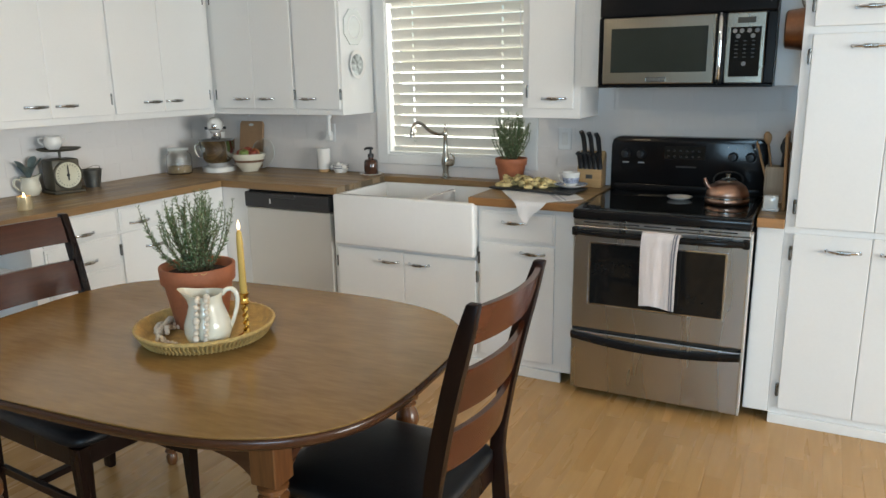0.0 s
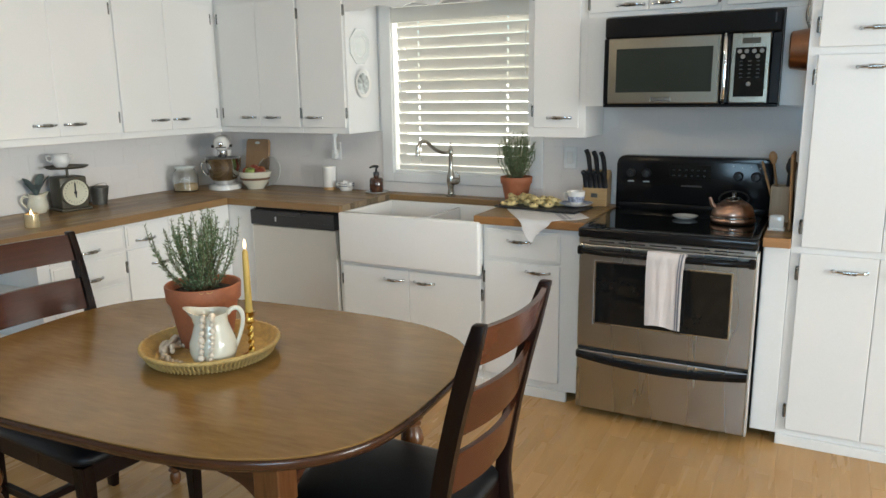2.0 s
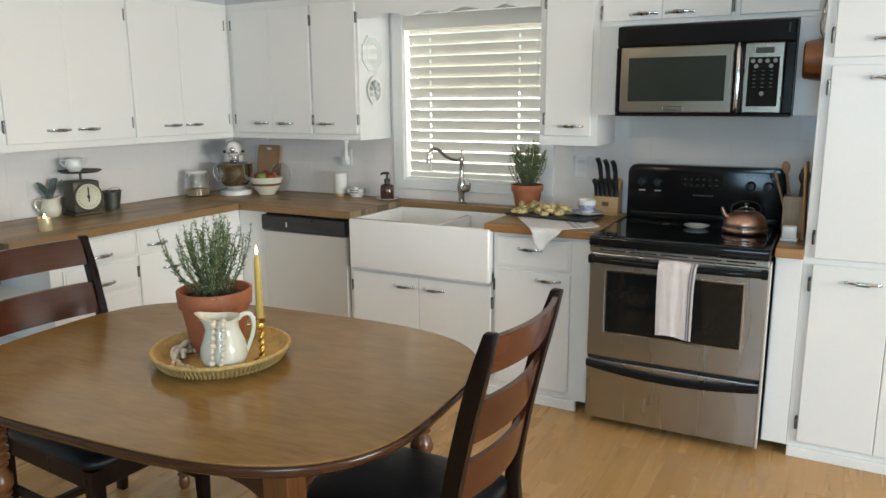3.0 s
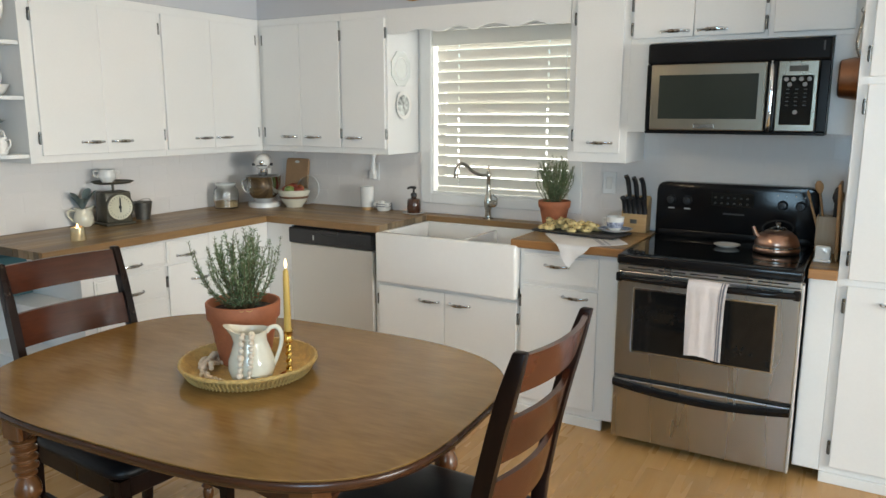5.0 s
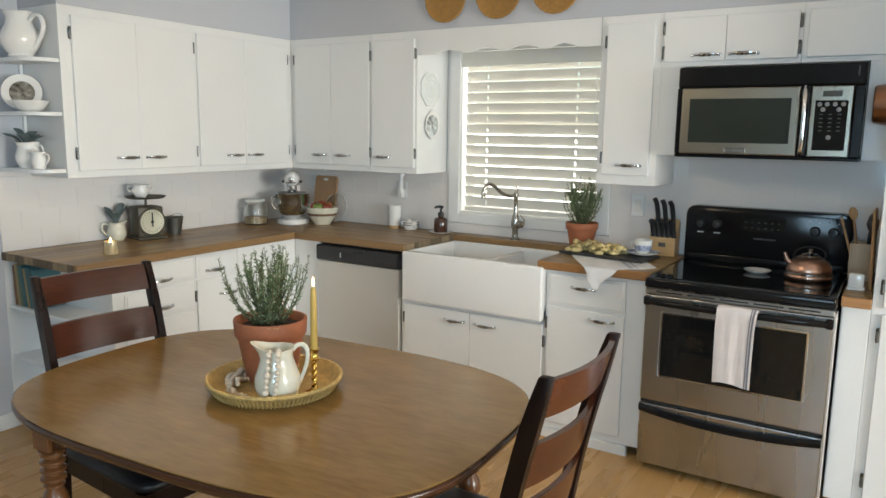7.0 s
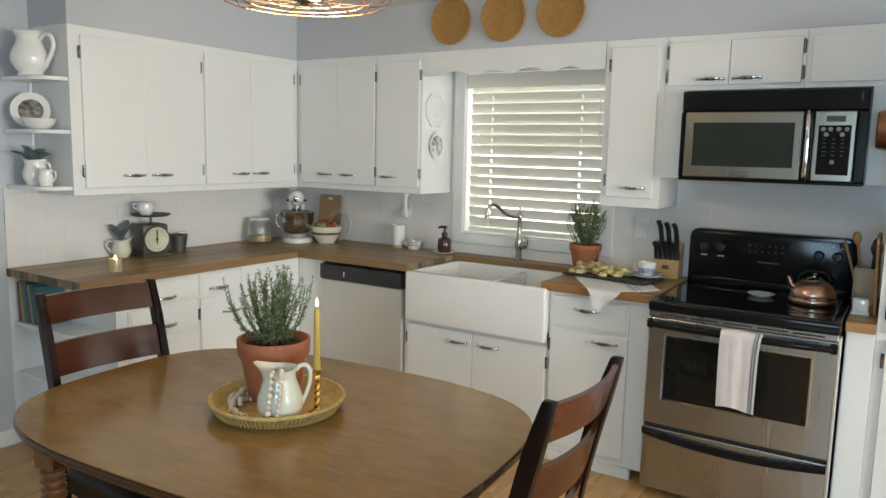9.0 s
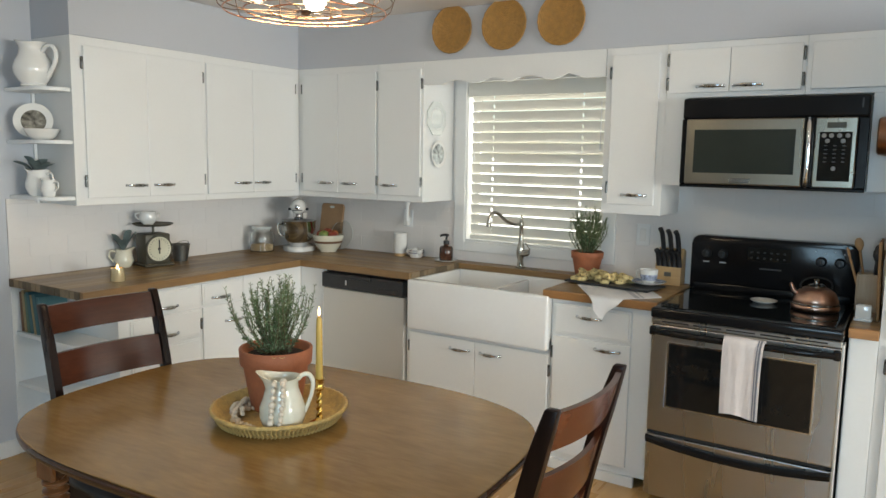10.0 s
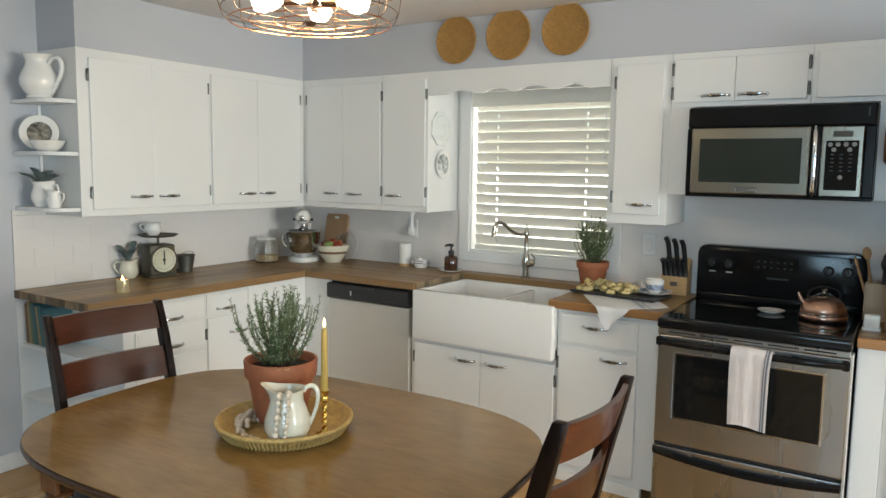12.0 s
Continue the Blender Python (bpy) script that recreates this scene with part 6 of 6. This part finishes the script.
# ---- on the corner shelves ----
jug("water_jug", pose(0.180, -1.988, 1.8685, 0, 0, 22), [(0, 0), (0.054, 0), (0.060, 0.006), (0.054, 0.016), (0.066, 0.032), (0.084, 0.062), (0.087, 0.090), (0.078, 0.120), (0.062, 0.150), (0.053, 0.174), (0.054, 0.190), (0.064, 0.208)], PORC,
    "large white ironstone jug on the open shelf", "jug", ([(0.054, 0, 0.168), (0.082, 0, 0.194), (0.115, 0, 0.190), (0.129, 0, 0.150), (0.113, 0, 0.098), (0.074, 0, 0.044)], (0.0095, 0.0075)), 0.024, math.pi)
sp_ = thing("display_plate", T((0.130, -1.970, 1.6185)) @ pose(0, 0, 0.088, 0, 76, -35), "white plate with a printed centre, standing on edge", "plate")
part("plate", lathe([(0, 0), (0.055, 0), (0.084, 0.012), (0.088, 0.016), (0.083, 0.016), (0.054, 0.005), (0, 0.005)], 36), PORC, sp_, smooth=50)
part("print", lathe([(0, 0.0066), (0.056, 0.0066), (0.056, 0.0058)], 30), SEPIA, sp_)
sbw = thing("serving_bowl", T((0.225, -1.985, 1.6165)), "shallow white serving bowl on the open shelf", "bowl")
part("body", lathe([(0, 0), (0.040, 0), (0.062, 0.018), (0.078, 0.046), (0.081, 0.052), (0.076, 0.052), (0.058, 0.022), (0, 0.008)], 32), PORC, sbw, smooth=50)
j3 = jug("creamer", pose(0.150, -1.972, 1.3435, 0, 0, 20), [(0, 0), (0.042, 0), (0.044, 0.006), (0.058, 0.035), (0.060, 0.060), (0.050, 0.090), (0.046, 0.105), (0.052, 0.125)], PORC,
         "white jug holding dusty green leaves on the shelf", "jug", ([(0.046, 0, 0.105), (0.076, 0, 0.108), (0.082, 0, 0.072), (0.055, 0, 0.035)], 0.0052), 0.020, math.pi)
leaves(j3, (0, 0, 0.100), 9, 0.034, 0.115, 0.095, 8)
jug("creamer", pose(0.262, -1.985, 1.3435, 0, 0, 20), [(0, 0), (0.026, 0), (0.028, 0.005), (0.035, 0.028), (0.034, 0.046), (0.028, 0.064), (0.032, 0.080)], PORC,
    "tiny white cream jug on the open shelf", "jug", ([(0.028, 0, 0.066), (0.052, 0, 0.070), (0.054, 0, 0.044), (0.034, 0, 0.022)], 0.0036), 0.012, math.pi)


def book(x, w, h, d, mat, tilt=0.0, yaw=0.0):
    b = thing("book", T((x, -2.030, 0.6465)) @ pose(0, 0, 0, 0, tilt, yaw), "clothbound book standing on the low open shelf", "book", "books on the low shelf")
    cv = bmesh.new()
    box(cv, 0, 0.003, 0, d, 0, h, 0.0008)
    box(cv, w - 0.003, w, 0, d, 0, h, 0.0008)
    box(cv, 0.003, w - 0.003, 0, 0.003, 0, h)
    part("cover", cv, mat, b)
    part("pages", B(0.0032, w - 0.0032, 0.0035, d - 0.004, 0.003, h - 0.004), PAPER, b)


bx_ = 0.030
for w_, h_, mt, tl in ((0.020, 0.205, BROWNB, -2), (0.024, 0.215, GOLDB, -4), (0.022, 0.200, GREENB, -6), (0.028, 0.210, TEAL, -9), (0.018, 0.20, GOLDB, -9), (0.030, 0.205, TEAL, -10), (0.026, 0.195, TEAL, -10)):
    book(bx_, w_, h_, 0.145, mt, tl)
    bx_ += w_ + 0.006

# ---- baskets on the soffit ----


def wall_basket(x, z, r):
    b = thing("wall_basket", T((x, -UD - 0.0005, z)) @ RX90, "round golden woven basket hung on the soffit", "basket", "wall baskets")
    part("disc", lathe([(0, 0.001), (r * 0.90, 0.001), (r * 0.94, 0.006), (r * 0.90, 0.009), (0, 0.007)], 48), STRAW, b, smooth=40)
    n = max(6, int(r / 0.0085))
    for k in range(n):
        rr = 0.006 + (r - 0.010) * k / (n - 1)
        zz = 0.009 + 0.016 * (rr / r) ** 4
        part("coil", tube([((rr + 0.0009 * math.sin(22 * a)) * math.cos(a), (rr + 0.0009 * math.sin(22 * a)) * math.sin(a), zz + 0.0011 * math.sin(22 * a + k)) for a in np.linspace(0, 2 * math.pi, 88, endpoint=False)], 0.0058, 6, closed=True), STRAW, b, smooth=70)


wall_basket(1.540, 2.281, 0.130)
wall_basket(1.872, 2.284, 0.134)
wall_basket(2.205, 2.284, 0.132)

# ---- caged ceiling light ----
LC = Vector((2.130, -2.165, 0))
cl_ = thing("caged_ceiling_light", T((LC.x, LC.y, CH)), "copper wire-cage ceiling light with lit bulbs", "ceiling light")
part("canopy", lathe([(0, -0.0005), (0.065, -0.0005), (0.065, -0.018), (0.045, -0.028), (0.012, -0.034), (0.010, -0.15), (0, -0.15)], 28), WIRE, cl_, smooth=40)
ZT, ZB = -0.180, -0.390


def hoop(r, z, rad, mat):
    part("hoop", tube([(r * math.cos(a), r * math.sin(a), z) for a in np.linspace(0, 2 * math.pi, 72, endpoint=False)], rad, 6, closed=True), mat, cl_, smooth=60)


LR = 0.290
for r, z in ((LR * 0.70, ZT), (LR * 0.94, ZT - 0.045), (LR, ZT - 0.10), (LR * 0.95, ZB + 0.035)):
    hoop(r, z, 0.0019, WIRE)
for r in (LR * 0.88, LR * 0.66, LR * 0.40):
    hoop(r, ZB, 0.0024, COPPERW)
for k in range(10):
    a = 2 * math.pi * k / 10 + 0.13
    prof = [(0.02, ZT + 0.02), (LR * 0.45, ZT + 0.012), (LR * 0.72, ZT - 0.004), (LR * 0.95, ZT - 0.045), (LR, ZT - 0.10), (LR * 0.96, ZB + 0.035), (LR * 0.86, ZB), (LR * 0.5, ZB - 0.002), (0.028, ZB)]
    part("rib", tube([(r * math.cos(a), r * math.sin(a), z) for r, z, *_ in [(p.x, p.z) for p in spline([(r, 0, z) for r, z in prof], 4)]], 0.0017, 6), WIRE, cl_, smooth=60)
part("finial", lathe([(0, ZB - 0.012), (0.012, ZB - 0.010), (0.017, ZB - 0.002), (0.030, ZB + 0.001), (0.018, ZB + 0.006), (0, ZB + 0.008)], 18), WIRE, cl_, smooth=40)
part("stem", tube([(0, 0, -0.14), (0, 0, ZB + 0.05)], 0.008, 8), WIRE, cl_)
for k in range(4):
    a = 2 * math.pi * k / 4 + 0.55
    d_ = Vector((math.cos(a), math.sin(a), 0))
    sk = part("socket", lathe([(0, 0), (0.019, 0), (0.020, 0.05), (0, 0.05)], 14, T(d_ * 0.035 + Vector((0, 0, ZB + 0.070))) @ d_.to_track_quat("Z", "Y").to_matrix().to_4x4()), WIRE, cl_, smooth=40)
    part("bulb", lathe([(0.014, 0), (0.017, 0.012), (0.036, 0.045), (0.040, 0.068), (0.031, 0.094), (0, 0.106)], 18, T(d_ * 0.085 + Vector((0, 0, ZB + 0.070))) @ d_.to_track_quat("Z", "Y").to_matrix().to_4x4()), BULB, sk, "bright clear bulb", smooth=60)

# ---- wall tiles ----
TW, TH = 0.203, 0.1016


def tiles(name, m, spans, label):
    """Running-bond tiles in the local x-z plane, facing -y. spans: x0, x1, z0, z1, with cut tiles at the ends."""
    bs = thing(name, m, label, "backsplash", kind="structure")
    gb = bmesh.new()
    for x0, x1, z0, z1 in spans:
        box(gb, x0, x1, -0.0094, -0.0005, z0, z1)
    part("grout", gb, GROUT, bs)
    cache = {}
    for x0, x1, z0, z1 in spans:
        r = 0
        z = CT + 0.001
        while z < z1 - 0.004:
            za, zb = max(z, z0), min(z + TH - 0.0010, z1)
            if zb - za > 0.012:
                x = -TW * (0.5 if r % 2 else 0.0) - TW
                while x < x1:
                    a, b = max(x, x0), min(x + TW - 0.0010, x1)
                    if b - a > 0.012:
                        key = (round(b - a, 4), round(zb - za, 4))
                        if key not in cache:
                            cache[key] = mesh_of(B(0, key[0], -0.0045, 0.0025, 0, key[1], 0.0004), TILE)
                        shared("tile", cache[key], bs, T((a, -0.0061, za)) @ pose(0, 0, 0, random.uniform(-0.10, 0.10), 0, random.uniform(-0.10, 0.10)))
                    x += TW
            z += TH
            r += 1


tiles("backsplash", T((0, 0, 0)), [(0.012, WX0 - 0.080, CT + 0.001, CB - 0.001), (WX0 - 0.080, WX1 + 0.080, CT + 0.001, 0.982),
                                   (WX1 + 0.080, 2.760, CT + 0.001, CB - 0.001), (2.760, 3.735, CT + 0.001, 1.450)], "glossy white subway tile backsplash behind sink and range")
tiles("backsplash", west(-2.062), [(0.0, 2.060, CT + 0.001, CB - 0.001), (0.0, 0.160, CB, 1.322)], "glossy white subway tile backsplash along the worktop")

# ---- floor strips ----
PWD = 0.068
fcache, rest = {}, []
rnd = random.Random(9)
x = -0.05
while x < RX:
    y = RY - rnd.uniform(0, 0.4)
    while y < 0.0:
        ln = rnd.choice((0.24, 0.31, 0.38, 0.45, 0.52))
        a, b = max(y, RY - 0.05), min(y + ln, 0.05)
        if b - a > 0.02:
            near = 2.3 < x < 4.35 and b > -2.1 and a < -0.55
            if near:
                key = round(b - a, 3)
                if key not in fcache:
                    fcache[key] = mesh_of(B(0.0001, PWD - 0.0001, 0.0001, key - 0.0001, -0.0115, 0.0), FLOORW)
                shared("plank", fcache[key], floor, T((x, a, 0)))
            else:
                rest.append((x, a, b))
        y += ln
    x += PWD
V, F = [], []
for x0, a, b in rest:
    i = len(V)
    V += [(x0 + 0.0001, a + 0.0001, z) for z in (-0.0115, 0.0)] + [(x0 + PWD - 0.0001, a + 0.0001, z) for z in (-0.0115, 0.0)]
    V += [(x0 + PWD - 0.0001, b - 0.0001, z) for z in (-0.0115, 0.0)] + [(x0 + 0.0001, b - 0.0001, z) for z in (-0.0115, 0.0)]
    F += [(i + 1, i + 3, i + 5, i + 7), (i, i + 2, i + 3, i + 1), (i + 2, i + 4, i + 5, i + 3), (i + 4, i + 6, i + 7, i + 5), (i + 6, i, i + 1, i + 7)]
me = bpy.data.meshes.new("mesh")
me.from_pydata(V, [], F)
me.materials.append(FLOORR)
ob = new("planking", me)
ob.parent = floor
tagged(ob, kind="stuff")
